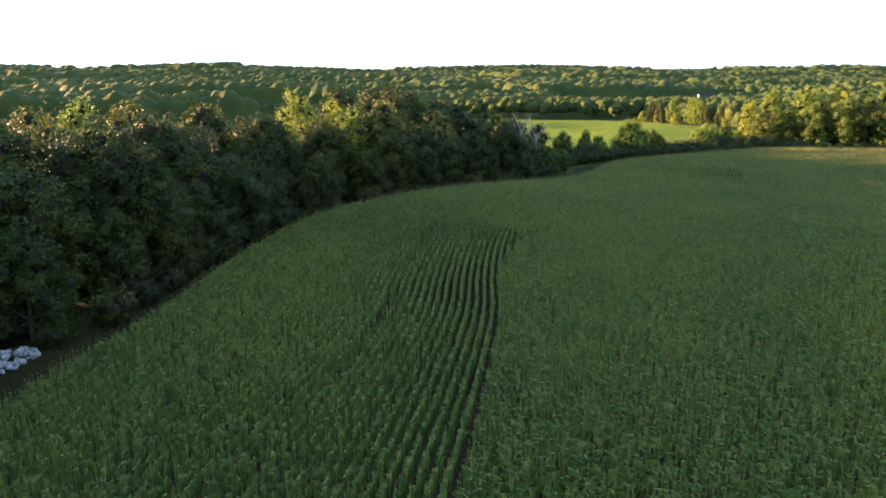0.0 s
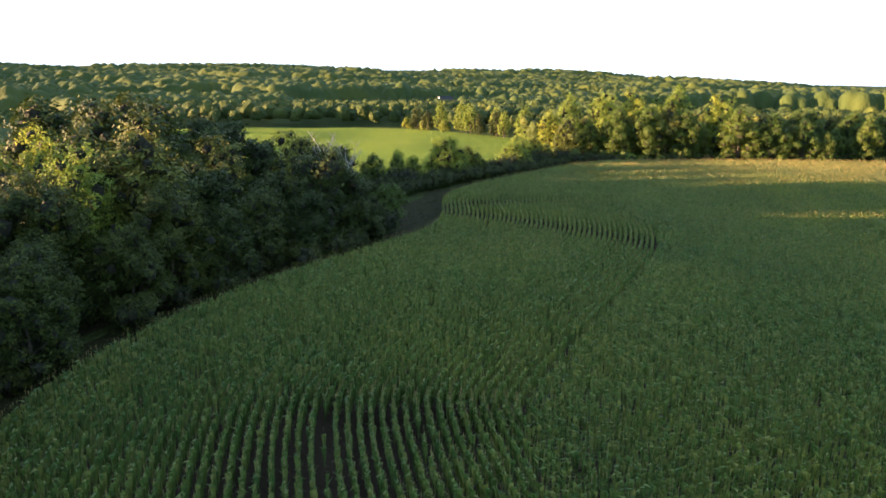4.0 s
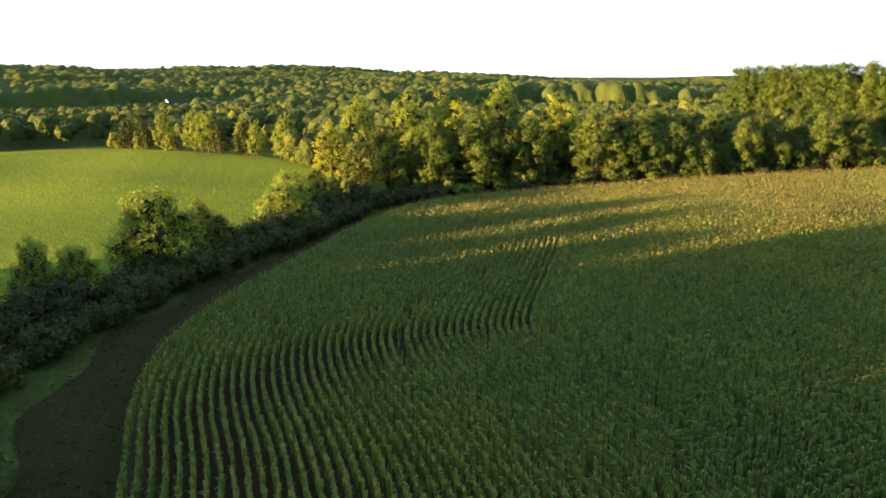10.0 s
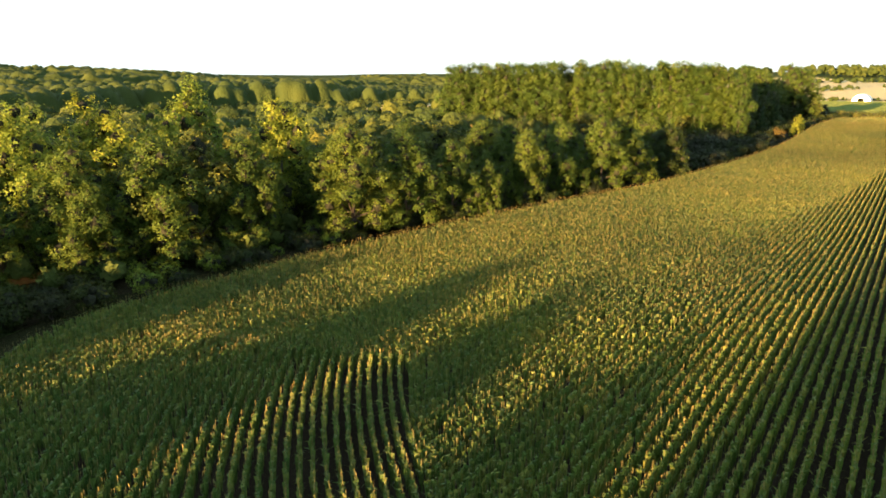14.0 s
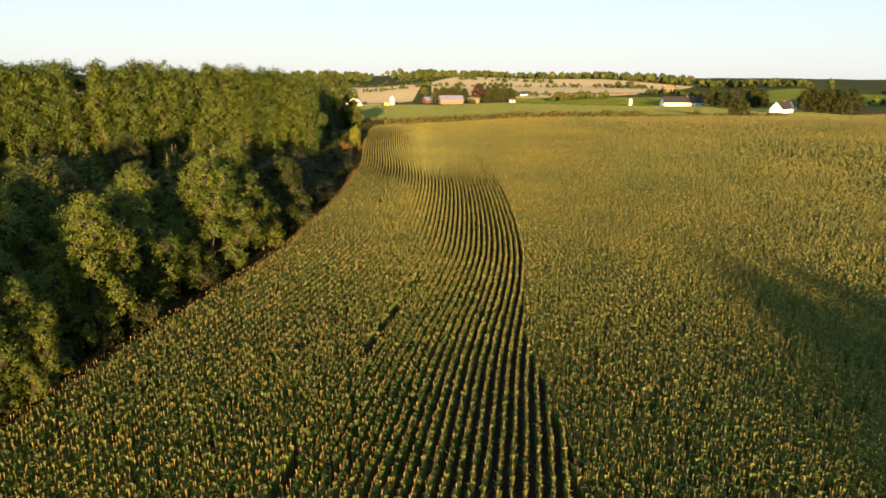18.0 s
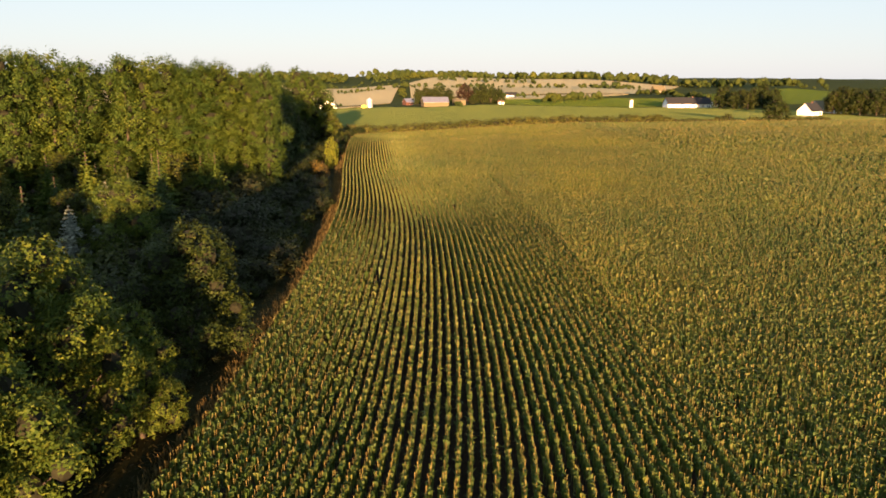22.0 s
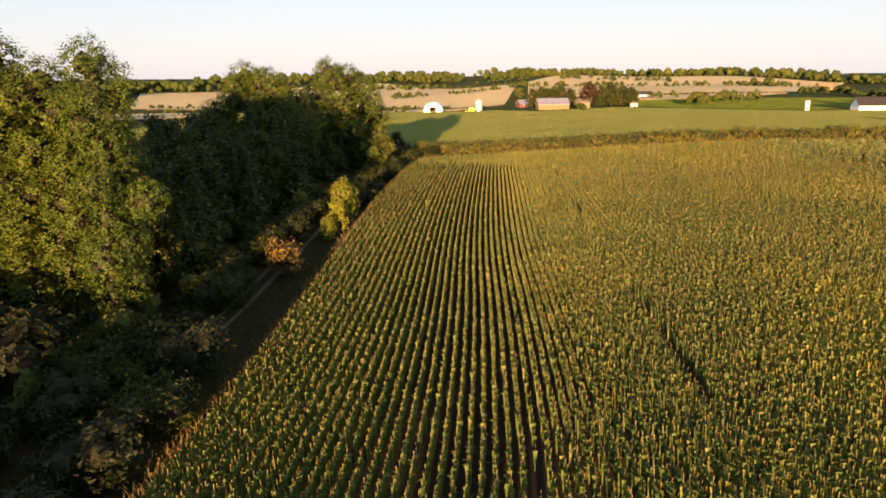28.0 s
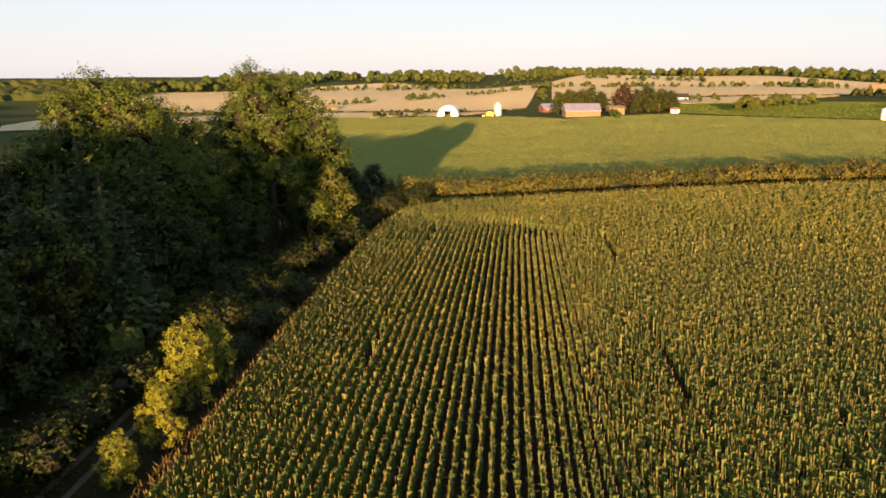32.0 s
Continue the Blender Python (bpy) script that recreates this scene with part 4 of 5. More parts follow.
for x, y, H, w in ((316.5, 202.8, 7.4, 1.1), (311, 202.6, 5.2, 1.1), (307, 203.5, 3.8, 1.3), (320, 202, 6.0, 0.95)):
    tree(PALE[0], x, y, H, 18, "small trees beside the track", w)
place(TURNING, 367, 202, 0.8, 1.0, 20, 0, "trees at the field's corner")
for x, y, H in ((251, 223, 11), (246, 231, 12), (240, 240, 12.5)):
    tree(LARCH, x, y, H, 12, "larches in the wood", 1.15)
place(RUSTY, 150, 247, 2.6, 1.3, 20, 0, "trees of the northern wood", "tall shrub turning rusty orange")

# floors of the woods, the trees' shade put into the litter's colour
patch("wood_floor", [(58, 243), (90, 240), (121, 232), (158, 221), (212, 211), (250, 207), (300, 205), (345, 203), (375, 200), (375, 235), (345, 262), (300, 280), (200, 290), (90, 290), (55, 275)], M_LITTER, 0.07, "leaf litter beneath the northern wood, coloured dark for shade", 10.0, "wood floor")
patch("wood_floor", [(-42, -40), (-47, 40), (-50, 80), (-50, 96), (-45, 110), (-36, 122), (-27, 134), (-19, 146), (-16, 166), (-26, 180), (-75, 150), (-100, 90), (-100, -40)], M_LITTER, 0.07, "leaf litter beneath the western wood, coloured dark for shade", 10.0, "wood floor")

# the track in the lee of the wood
TRACK = resample(chaikin([(228, 212.5), (250, 210), (275, 208.3), (300, 207.3), (330, 205.5), (350, 204)]), 0.8)
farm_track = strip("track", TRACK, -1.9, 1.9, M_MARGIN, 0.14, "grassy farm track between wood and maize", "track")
for o in (-1.05, 0.55):
    rut = strip("wheel_rut", TRACK, o, o + 0.5, M_TRACK, 0.18, "bare pale wheel rut", "track", 0, 1, 0.06)
    rut.parent = farm_track
    for key in ("category", "kind"):
        del rut[key]

# ground covers
def sward(name, poly, count, height, width, material, seed, label):
    """Standing blades all over a field."""
    nr = np.random.RandomState(seed)
    poly = np.array(poly, float)
    lo, hi = poly.min(0), poly.max(0)
    P = nr.uniform(0, 1, (count * 3, 2)) * (hi - lo) + lo
    P = P[inside(P, poly)][:count]
    n = len(P)
    z = land(P[:, 0], P[:, 1]) + 0.1
    a, h, w = nr.uniform(0, 3.1416, n), height * nr.uniform(0.6, 1.3, n), width * nr.uniform(0.6, 1.3, n)
    d = np.column_stack([np.cos(a), np.sin(a)]) * w[:, None]
    V = np.stack([np.column_stack([P - d, z]), np.column_stack([P + d, z]), np.column_stack([P + d * nr.uniform(-0.6, 0.6, (n, 1)), z + h])], 1).reshape(-1, 3)
    return tagged(tri_object(name, V, np.arange(3 * n).reshape(-1, 3), [material]), label, "grass", kind="stuff")


MEADOW = [(-130, 180), (-60, 182), (-24, 190), (8, 220), (45, 252), (70, 300), (62, 350), (27, 411), (-30, 428), (-120, 420), (-150, 300)]
sward("meadow_grass", MEADOW, 130000, 0.11, 0.14, M_MEADOW_BLADE, 61, "bright green grass of the meadow")
patch("meadow", [(-130, 180), (-60, 182), (-24, 190), (8, 220), (45, 252), (70, 300), (62, 350), (27, 411), (-30, 428), (-120, 420), (-150, 300)], M_MEADOW, 0.12, "smooth bright green meadow", 5.0)
YOUNG = [(402, 196), (402, 120), (404, 0), (420, -85), (455, -80), (560, -110), (640, -105), (632, -60), (618, -20), (650, 30), (680, 66), (664, 105), (655, 128), (700, 150), (790, 180), (850, 195), (846, 230), (760, 300), (640, 340), (520, 330), (400, 300)]
patch("young_crop_field", YOUNG, M_GREENFIELD, 0.15, "pale green young crop in drilled lines", 12.0)


def drill_ridges(name, poly, material, pitch, height, lift, label):
    """Low ridges of a drilled crop: sawtooth lines laid over the land inside an outline."""
    nr = np.random.RandomState(62)
    poly = np.array(poly, float)
    lo, hi = poly.min(0), poly.max(0)
    xs, ys = np.arange(lo[0], hi[0], pitch / 2), np.arange(lo[1], hi[1], 7.0)
    X, Y = np.meshgrid(xs, ys, indexing="ij")
    X = X + 0.02 * (Y - lo[1]) + 1.2 * np.sin(Y * 0.013)
    Z = land(X, Y) + lift + np.where(np.arange(len(xs)) % 2, 1.0, 0.0)[:, None] * height * nr.uniform(0.4, 1.3, X.shape) * nr.uniform(0.5, 1.3, (len(xs), 1))
    ok = inside(np.column_stack([X.ravel(), Y.ravel()]), poly).reshape(X.shape)
    ok = ok[:-1, :-1] & ok[1:, :-1] & ok[:-1, 1:] & ok[1:, 1:]
    k = len(ys)
    i, j = np.meshgrid(np.arange(len(xs) - 1), np.arange(k - 1), indexing="ij")
    p = (i * k + j)[ok]
    T = np.vstack([np.column_stack([p, p + k, p + k + 1]), np.column_stack([p, p + k + 1, p + 1])])
    return tagged(tri_object(name, np.column_stack([X.ravel(), Y.ravel(), Z.ravel()]), T, [material]), label, "crop", kind="stuff")


drill_ridges("young_crop", YOUNG, M_GREENFIELD, 2.4, 0.22, 0.18, "pale green young crop in drilled lines")
for poly, lift in (([(870, 185), (850, 240), (765, 310), (640, 350), (580, 420), (820, 480), (905, 330), (915, 160)], 0.6), ([(930, 130), (1200, 90), (1420, 300), (1250, 640), (900, 500), (925, 330)], 1.0),
                   ([(800, 60), (945, 100), (955, -170), (850, -60)], 0.6), ([(960, -180), (1300, -420), (1550, -60), (1250, 70), (980, 100)], 1.0), ([(-260, 520), (-200, 520), (-190, 590), (-260, 600)], 0.6),
                   ([(330, 420), (395, 400), (430, 450), (360, 480)], 0.5), ([(400, 360), (520, 400), (700, 620), (560, 700), (430, 520)], 0.8)):
    patch("stubble_field", poly, M_STUBBLE, lift, "harvested golden stubble field", 24.0)
    sward("stubble", poly, 30000, 0.3 + lift * 0.2, 0.7, M_STRAW, int(poly[0][0]) % 97, "golden straw stubble left standing")
patch("pasture", [(692, 62), (790, 70), (845, -60), (780, -200), (650, -112), (642, -62), (628, -20), (660, 30)], M_MEADOW, 0.3, "darker green pasture beyond the farm", 16.0)
sward("pasture_grass", [(692, 62), (790, 70), (845, -60), (780, -200), (650, -112), (642, -62), (628, -20), (660, 30)], 20000, 0.4, 0.4, M_MEADOW_BLADE, 63, "green grass of the pasture")
patch("pasture", [(720, -150), (900, -200), (1000, -420), (760, -480), (640, -240)], M_MEADOW, 0.5, "green pasture on a gentle slope", 24.0)
sward("pasture_grass", [(720, -150), (900, -200), (1000, -420), (760, -480), (640, -240)], 16000, 0.5, 0.6, M_MEADOW_BLADE, 64, "green grass of the far pasture")

# distant woods
def wood_mass(name, pts, heights, seed, sprays, label, size, lobes=1):
    """Many crowns in one mesh: for each tree some lobes with dim cores, clad in leaf sprays."""
    nr = np.random.RandomState(seed)
    P, Hs = np.repeat(np.array(pts), lobes, 0), np.repeat(np.array(heights), lobes)
    n = len(P)
    k = np.arange(n) % lobes
    if lobes > 1:
        a = nr.uniform(0, 6.283, n)
        P = P + np.column_stack([np.cos(a), np.sin(a)]) * (Hs * (0.16 if lobes < 5 else 0.24) * (k > 0))[:, None]
    Z = land(P[:, 0], P[:, 1])
    ctr = np.column_stack([P, Z + Hs * np.where(k == 0, 0.56, nr.uniform(0.35, 0.62 if lobes < 5 else 0.8, n))])
    f = np.where(k == 0, 1.0 if lobes < 5 else 0.8, 0.72 if lobes < 5 else 0.46)
    R = np.column_stack([Hs * nr.uniform(0.33, 0.46, n) * f, Hs * nr.uniform(0.33, 0.46, n) * f, Hs * nr.uniform(0.40, 0.46, n) * f])
    v0, t0 = ICO_V, ICO_T
    t0 = t0[v0[t0].mean(1)[:, 2] > -0.55]
    core = (ctr[:, None] + v0[None] * R[:, None] * nr.uniform(0.70, 0.94, (n, len(v0), 1))).reshape(-1, 3)
    T0 = (t0[None] + (np.arange(n) * len(v0))[:, None, None]).reshape(-1, 3)
    m = max(4, sprays // lobes)
    D = nr.normal(0, 1, (n, m, 3))
    D /= np.linalg.norm(D, axis=2)[..., None]
    D[..., 2] = np.abs(D[..., 2]) * 1.3 - 0.3
    a = nr.uniform(0, 6.283, (n, 1))
    clump = np.sin(D[..., 0] * 6 + a) * np.sin(D[..., 1] * 6 + 2 * a) + np.sin(D[..., 2] * 6 + 3 * a)
    C = ctr[:, None] + D * R[:, None] * (nr.uniform(0.78, 1.0, (n, m)) + 0.07 * clump)[..., None]
    V, T = leaf_sprays(nr, C.reshape(-1, 3), D.reshape(-1, 3), size, 0.45)
    Vs, Ts = [core, V], [T0, T + len(core)]
    ob = tri_object(name, np.vstack(Vs), np.vstack(Ts), [M_FAR])
    return tagged(ob, label, "woodland", kind="stuff")


wp = scatter(WEST, 6.2, 31, lambda x, y: edge_dist(x, y) > 33)
wp += scatter([(-95, -60), (-95, 90), (-75, 150), (-45, 176), (-110, 178), (-130, 110), (-130, -60)], 7.0, 21)
wp += scatter(NORTH, 5.8, 32, lambda x, y: (x < 184) & (edge_dist(x, y) > 36))
wood_mass("woodland", wp, [rng.uniform(9.5, 14) if -85 < p[0] < 0 else rng.uniform(8, 12) if p[0] < 0 else rng.uniform(11, 15) for p in wp], 3, 900, "mixed green woodland of uneven height", 0.33, 7)
up = scatter(NORTH, 4.2, 41, lambda x, y: edge_dist(x, y) > 9) + scatter(WEST, 4.6, 42, lambda x, y: edge_dist(x, y) > 8)
up = [p for p in up if not (225 < p[0] < 352 and edge_dist(np.array([p[0]]), np.array([p[1]]))[0] < 10.5)]
wood_mass("undergrowth", up, [rng.uniform(2.2, 4.8) for _ in up], 6, 40, "dim green undergrowth beneath the trees", 0.5)
fp = scatter([(-130, -60), (-130, 110), (-110, 180), (-140, 180), (-160, 300), (-260, 330), (-330, 100), (-300, -60)], 8.0, 21)
fp += scatter([(70, 290), (200, 290), (300, 282), (345, 264), (330, 330), (220, 420), (90, 400), (74, 330)], 7.5, 22)
fp += scatter([(-150, 432), (-30, 436), (30, 420), (75, 360), (220, 430), (200, 560), (-150, 560)], 8.5, 23)
wood_mass("woodland", fp, [rng.uniform(6, 10) if p[0] < -100 else rng.uniform(9, 14) for p in fp], 5, 420, "mixed green woodland behind the field", 0.42, 3)


def hill_ok(x, y):
    dx, dy = x - 120, y - 120
    r = np.hypot(dx, dy)
    n = (dy * 0.93 - dx * 0.37) / r
    clearing = np.sin(x * 0.013 + 2 * np.sin(y * 0.006)) * np.sin(y * 0.012 + 1) > 0.88
    return (r > 445) & (r < 1520) & (n > np.where(r < 1150, 0.25, 0.08)) & ~clearing


def wood_height(x, y):
    """Tall belts and woods, low scrub in the valley."""
    r = np.hypot(x - 120, y - 120)
    v = np.sin(x * 0.021 + 1.3 * np.sin(y * 0.013)) + np.sin(y * 0.027 + 0.8)
    belt = np.sin(x * 0.009 + 2.0 * np.sin(y * 0.007)) * np.sin(y * 0.012 + 1.0)
    tall = 11 + np.where(belt > 0.35, 4.5, np.where(belt < -0.45, -2.5, 0.0))
    return np.where((r < 720) & (v > 0.1), 3.6, tall)


def canopy_sheet(pts):
    """The leaf roof of the far woods: one dome for every crown, falling to the ground at the woods' rims."""
    nr = np.random.RandomState(77)
    r = 425 + 1105 * np.linspace(0, 1, 300) ** 1.15
    a = np.linspace(radians(15), radians(205), 680)
    R, A = np.meshgrid(r, a, indexing="ij")
    X, Y = 120 + R * np.cos(A), 120 + R * np.sin(A)
    Z = np.full(X.shape, -0.6)
    for x, y in pts:
        pr, pa = math.hypot(x - 120, y - 120), math.atan2(y - 120, x - 120) % 6.28318
        H = float(wood_height(x, y)) * nr.uniform(0.78, 1.22)
        w = 1.5 + H * nr.uniform(0.42, 0.58)
        i0, i1 = np.searchsorted(r, (pr - w, pr + w))
        j0, j1 = np.searchsorted(a, (pa - w / pr, pa + w / pr))
        if i1 > i0 and j1 > j0:
            d2 = ((X[i0:i1, j0:j1] - x) ** 2 + (Y[i0:i1, j0:j1] - y) ** 2) / w ** 2
            Z[i0:i1, j0:j1] = np.maximum(Z[i0:i1, j0:j1], H * np.sqrt(np.clip(1.0 - d2, 0, 1)) - 0.3)
    grown = Z > 0.5
    Z += land(X, Y) + np.where(grown, nr.uniform(-0.7, 0.7, X.shape), 0.0)
    k = len(a)
    i, j = np.meshgrid(np.arange(len(r) - 1), np.arange(k - 1), indexing="ij")
    some = grown[:-1, :-1] | grown[1:, :-1] | grown[:-1, 1:] | grown[1:, 1:]
    p = (i * k + j)[some]
    T = np.vstack([np.column_stack([p, p + k, p + k + 1]), np.column_stack([p, p + k + 1, p + 1])])
    return np.column_stack([X.ravel(), Y.ravel(), Z.ravel()]), T


hp = scatter([(-1500, -100), (-1500, 1700), (1300, 1700), (1300, 600), (620, 330), (420, 310), (-150, 560), (-330, 100)], 8.5, 24, hill_ok)
roof_V, roof_T = canopy_sheet(hp)
hp_near = [p for p in hp if math.hypot(p[0] - 120, p[1] - 120) < 900]
nr = np.random.RandomState(78)
hp_P = np.array(hp_near).repeat([90 if math.hypot(p[0] - 120, p[1] - 120) < 540 else 40 if math.hypot(p[0] - 120, p[1] - 120) < 680 else 14 for p in hp_near], 0)
hp_H = wood_height(hp_P[:, 0], hp_P[:, 1])
hp_D = nr.normal(0, 1, (len(hp_P), 3))
hp_D[:, 2] = np.abs(hp_D[:, 2]) + 0.2
hp_D /= np.linalg.norm(hp_D, axis=1)[:, None]
hp_C = np.column_stack([hp_P, land(hp_P[:, 0], hp_P[:, 1])]) + hp_D * np.column_stack([1.5 + hp_H * 0.5, 1.5 + hp_H * 0.5, hp_H])
spray_V, spray_T = leaf_sprays(nr, hp_C, hp_D, 0.58, 0.6)
tagged(tri_object("hill_woodland", np.vstack([roof_V, spray_V]), np.vstack([roof_T, spray_T + len(roof_V)]), [M_FAR], None, np.arange(len(roof_T) + len(spray_T)) < len(roof_T)), "wooded hills closing the horizon", "woodland", kind="stuff")

# hedgerows and tree lines of the far farmland
def along(line, step, spread, lo, hi):
    P = [p for p in resample(np.array(line, float), step * 0.8) if math.sin(p[0] * 0.045 + 1.7 * math.sin(p[1] * 0.05)) + rng.uniform(-0.5, 0.5) > -0.35]
    return [(x + rng.uniform(-spread, spread), y + rng.uniform(-spread, spread), rng.uniform(lo, hi)) for x, y in P]


rows = []
for line, step, spread, lo, hi in (([(600, 420), (760, 470), (900, 340), (915, 120)], 6, 2, 2, 5), ([(640, 105), (780, 100), (900, 95)], 6, 2, 2, 5), ([(905, 70), (1000, 110), (1240, 75)], 7, 3, 3, 8),
                                   ([(700, -140), (880, -185), (960, -170)], 6, 4, 4, 9), ([(620, -230), (760, -490), (1000, -430)], 8, 6, 5, 11), ([(1420, 330), (1560, -40), (1320, -420), (1000, -620)], 2.6, 26, 7, 17),
                                   ([(1240, 660), (1500, 420), (1700, 0), (1500, -520)], 2.4, 45, 9, 20), ([(900, 520), (1240, 660)], 8, 8, 4, 10), ([(1420, 320), (1200, 90)], 9, 3, 2, 5), ([(830, -40), (860, 10), (850, 40)], 6, 6, 4, 8),
                                   ([(930, 330), (980, 380), (900, 480)], 6, 5, 3, 7), ([(560, -230), (640, -300), (800, -520)], 6, 8, 7, 14), ([(1120, -200), (1180, -260)], 7, 12, 6, 13), ([(580, 420), (520, 380), (420, 340)], 6, 6, 5, 11), ([(1000, 330), (1120, 150), (1180, -60), (1080, -330)], 5, 9, 3, 9),
                                   ([(760, 250), (840, 215), (900, 235)], 5, 3, 3, 6), ([(690, 330), (800, 350), (890, 420)], 5, 3, 2, 5), ([(1260, 420), (1330, 120), (1290, -160)], 6, 20, 4, 11), ([(700, 20), (760, -30), (800, -130)], 5, 5, 4, 10)):
    rows += along(line, step, spread, lo, hi)
rows += [(x + rng.uniform(-6, 6), y + rng.uniform(-6, 6), h * 0.5) for x, y, h in rows if h > 6]
wood_mass("hedgerow", [p[:2] for p in rows], [p[2] for p in rows], 8, 60, "hedgerows and field trees of the far farmland", 0.8)


# hedge between maize and young crop
HEDGE_E = [(404, 197), (408, 185), (409, 160), (409, 130), (408, 95), (407, 60), (408, 20), (411, -20)]
for x, y in resample(np.array(HEDGE_E, float), 2.5):
    if rng.random() < 0.94:
        k = rng.choice([HEDGE_BUSH[0], HEDGE_BUSH[0], HEDGE_BUSH[1]])
        tree(k, x + rng.uniform(-0.6, 0.6), y + rng.uniform(-0.8, 0.8), rng.uniform(2.9, 4.8) * (1.0 if y > 60 else 0.75), 3, "bushes of the far hedge", 1.25)
for x, y, H in ((411, 150, 4.6), (411, 30, 4.8), (412, 78, 4.6), (410, 128, 4.4)):
    tree(HEDGE_BUSH[1], x, y, H, 3, "bushes of the far hedge", 1.0)
tree(BROAD[0], 405, 11, 12, 14, "trees about the houses", 1.5)
for x, y, H in ((585, -71, 16), (596, -81, 17), (572, -73, 13), (582, -85, 14), (563, -78, 13), (581, -95, 16), (587, -105, 18), (568, -97, 14), (586, -114, 15)):
    tree(rng.choice(BROAD + [DARK_TREE]), x, y, H, 14, "trees about the houses", 1.25)
for x, y, H in ((482, -78, 14), (488, -87, 16), (478, -83, 15), (485, -93, 15), (473, -88, 14), (479, -97, 15), (468, -94, 14), (477, -107, 15)):
    tree(DARK_TREE, x, y, H, 14, "dark trees beside the white house", 1.25)
for x, y, H in ((712, 127, 14), (718, 120, 15), (714, 112, 15), (724, 105, 16), (716, 100, 13), (706, 80, 14), (700, 74, 15), (703, 67, 14), (714, 72, 16), (709, 58, 13), (716, 62, 14), (694, 84, 8), (730, 115, 14)):
    tree(rng.choice(BROAD), x, y, H, 14, "trees about the farm", 1.3)
tree(COPPER, 701, 89, 16.5, 14, "trees about the farm", 1.15)


# ---- buildings ----
def box(bm, x0, y0, z0, x1, y1, z1):
    v = [bm.verts.new(p) for p in ((x0, y0, z0), (x1, y0, z0), (x1, y1, z0), (x0, y1, z0), (x0, y0, z1), (x1, y0, z1), (x1, y1, z1), (x0, y1, z1))]
    for f in ((3, 2, 1, 0), (4, 5, 6, 7), (0, 1, 5, 4), (1, 2, 6, 5), (2, 3, 7, 6), (3, 0, 4, 7)):
        bm.faces.new([v[i] for i in f])


def box_part(name, dims, material, parent, label=""):
    bm = bmesh.new()
    box(bm, *dims)
    bmesh.ops.bevel(bm, geom=bm.edges[:], offset=min(0.03, 0.2 * min(dims[3] - dims[0], dims[4] - dims[1], dims[5] - dims[2])), segments=1, affect="EDGES")
    return part(name, bm, material, parent, label)


def gable_building(name, x, y, turn, L, W, wall_h, ridge_h, wall_m, roof_m, label, category, windows=0, door=True, opening=False, chimney=False):
    """A long building with a pitched roof: length along its own x, front towards its own -y."""
    root = tagged(new(name), label, category)
    root.matrix_basis = pose(x, y, land1(x, y) - 0.1, 0, 0, turn)
    bm = bmesh.new()
    h, w = L / 2, W / 2
    pts = [(-w, 0), (w, 0), (w, wall_h), (0, ridge_h), (-w, wall_h)]
    a = [bm.verts.new((-h, p, z)) for p, z in pts]
    b = [bm.verts.new((h, p, z)) for p, z in pts]
    bm.faces.new(a[::-1]), bm.faces.new(b)
    for i in range(5):
        j = (i + 1) % 5
        bm.faces.new((a[i], a[j], b[j], b[i]))
    bmesh.ops.recalc_face_normals(bm, faces=bm.faces[:])
    part("wall", bm, wall_m, root)
    slope = (ridge_h - wall_h) / w
    for s in (-1, 1):
        bm = bmesh.new()
        e, o, k = w + 0.45, h + 0.4, 0.16
        lo, hi = wall_h - 0.45 * slope + 0.03, ridge_h + 0.03
        vs = [bm.verts.new(p) for p in ((-o, s * e, lo), (o, s * e, lo), (o, 0, hi), (-o, 0, hi), (-o, s * e, lo + k), (o, s * e, lo + k), (o, 0, hi + k), (-o, 0, hi + k))]
        for f in ((3, 2, 1, 0), (4, 5, 6, 7), (0, 1, 5, 4), (1, 2, 6, 5), (2, 3, 7, 6), (3, 0, 4, 7)):
            bm.faces.new([vs[i] for i in f])
        bmesh.ops.recalc_face_normals(bm, faces=bm.faces[:])
        part("roof", bm, roof_m, root)
    for i in range(windows):
        cx = -h + L * (i + 1) / (windows + 1)
        win = box_part("window", (cx - 0.65, -w - 0.05, 0.95, cx + 0.65, -w + 0.02, 2.15), M_WHITE, root)
        box_part("pane", (cx - 0.55, -w - 0.07, 1.05, cx + 0.55, -w - 0.045, 2.05), M_GLASS, win)
    if door:
        box_part("door", (h - 2.4, -w - 0.06, 0.05, h - 1.4, -w + 0.02, 2.1), M_DARK, root, "dark door")
    if opening:
        # Near-black panel on the closed wall stands for a shaded interior.
        box_part("gateway", (-h + 0.6, -w - 0.08, 0.05, h * 0.1, -w + 0.02, wall_h * 0.85), M_DARK, root, "near-black panel standing for a shaded open side")
    if chimney:
        box_part("chimney", (h * 0.2, -0.35, ridge_h - 0.5, h * 0.2 + 0.7, 0.35, ridge_h + 0.9), M_ROOF_RED, root)
    return root


# facing west, so that the front looks at the maize
gable_building("barn", 672, 119, -84, 20, 9, 3.6, 7.2, M_BOARD, M_ROOF_GREY, "tan boarded barn with a pale grey sheet roof", "barn", 0, False)
gable_building("shed", 681, 98, -84, 9, 7, 3.8, 5.0, M_BOARD, M_BOARD, "small tan shed with a dark open side", "shed", 0, False, True)
gable_building("farmhouse", 786, 122, -70, 18, 8, 3.0, 6.0, M_RED, M_ROOF_GREY, "red-walled farm building behind the yard", "farm building", 4)
gable_building("farm_building", 798, 108, -70, 14, 7, 3.5, 7.0, M_BOARD, M_ROOF_RED, "farm building with a faded red roof", "farm building", 0)
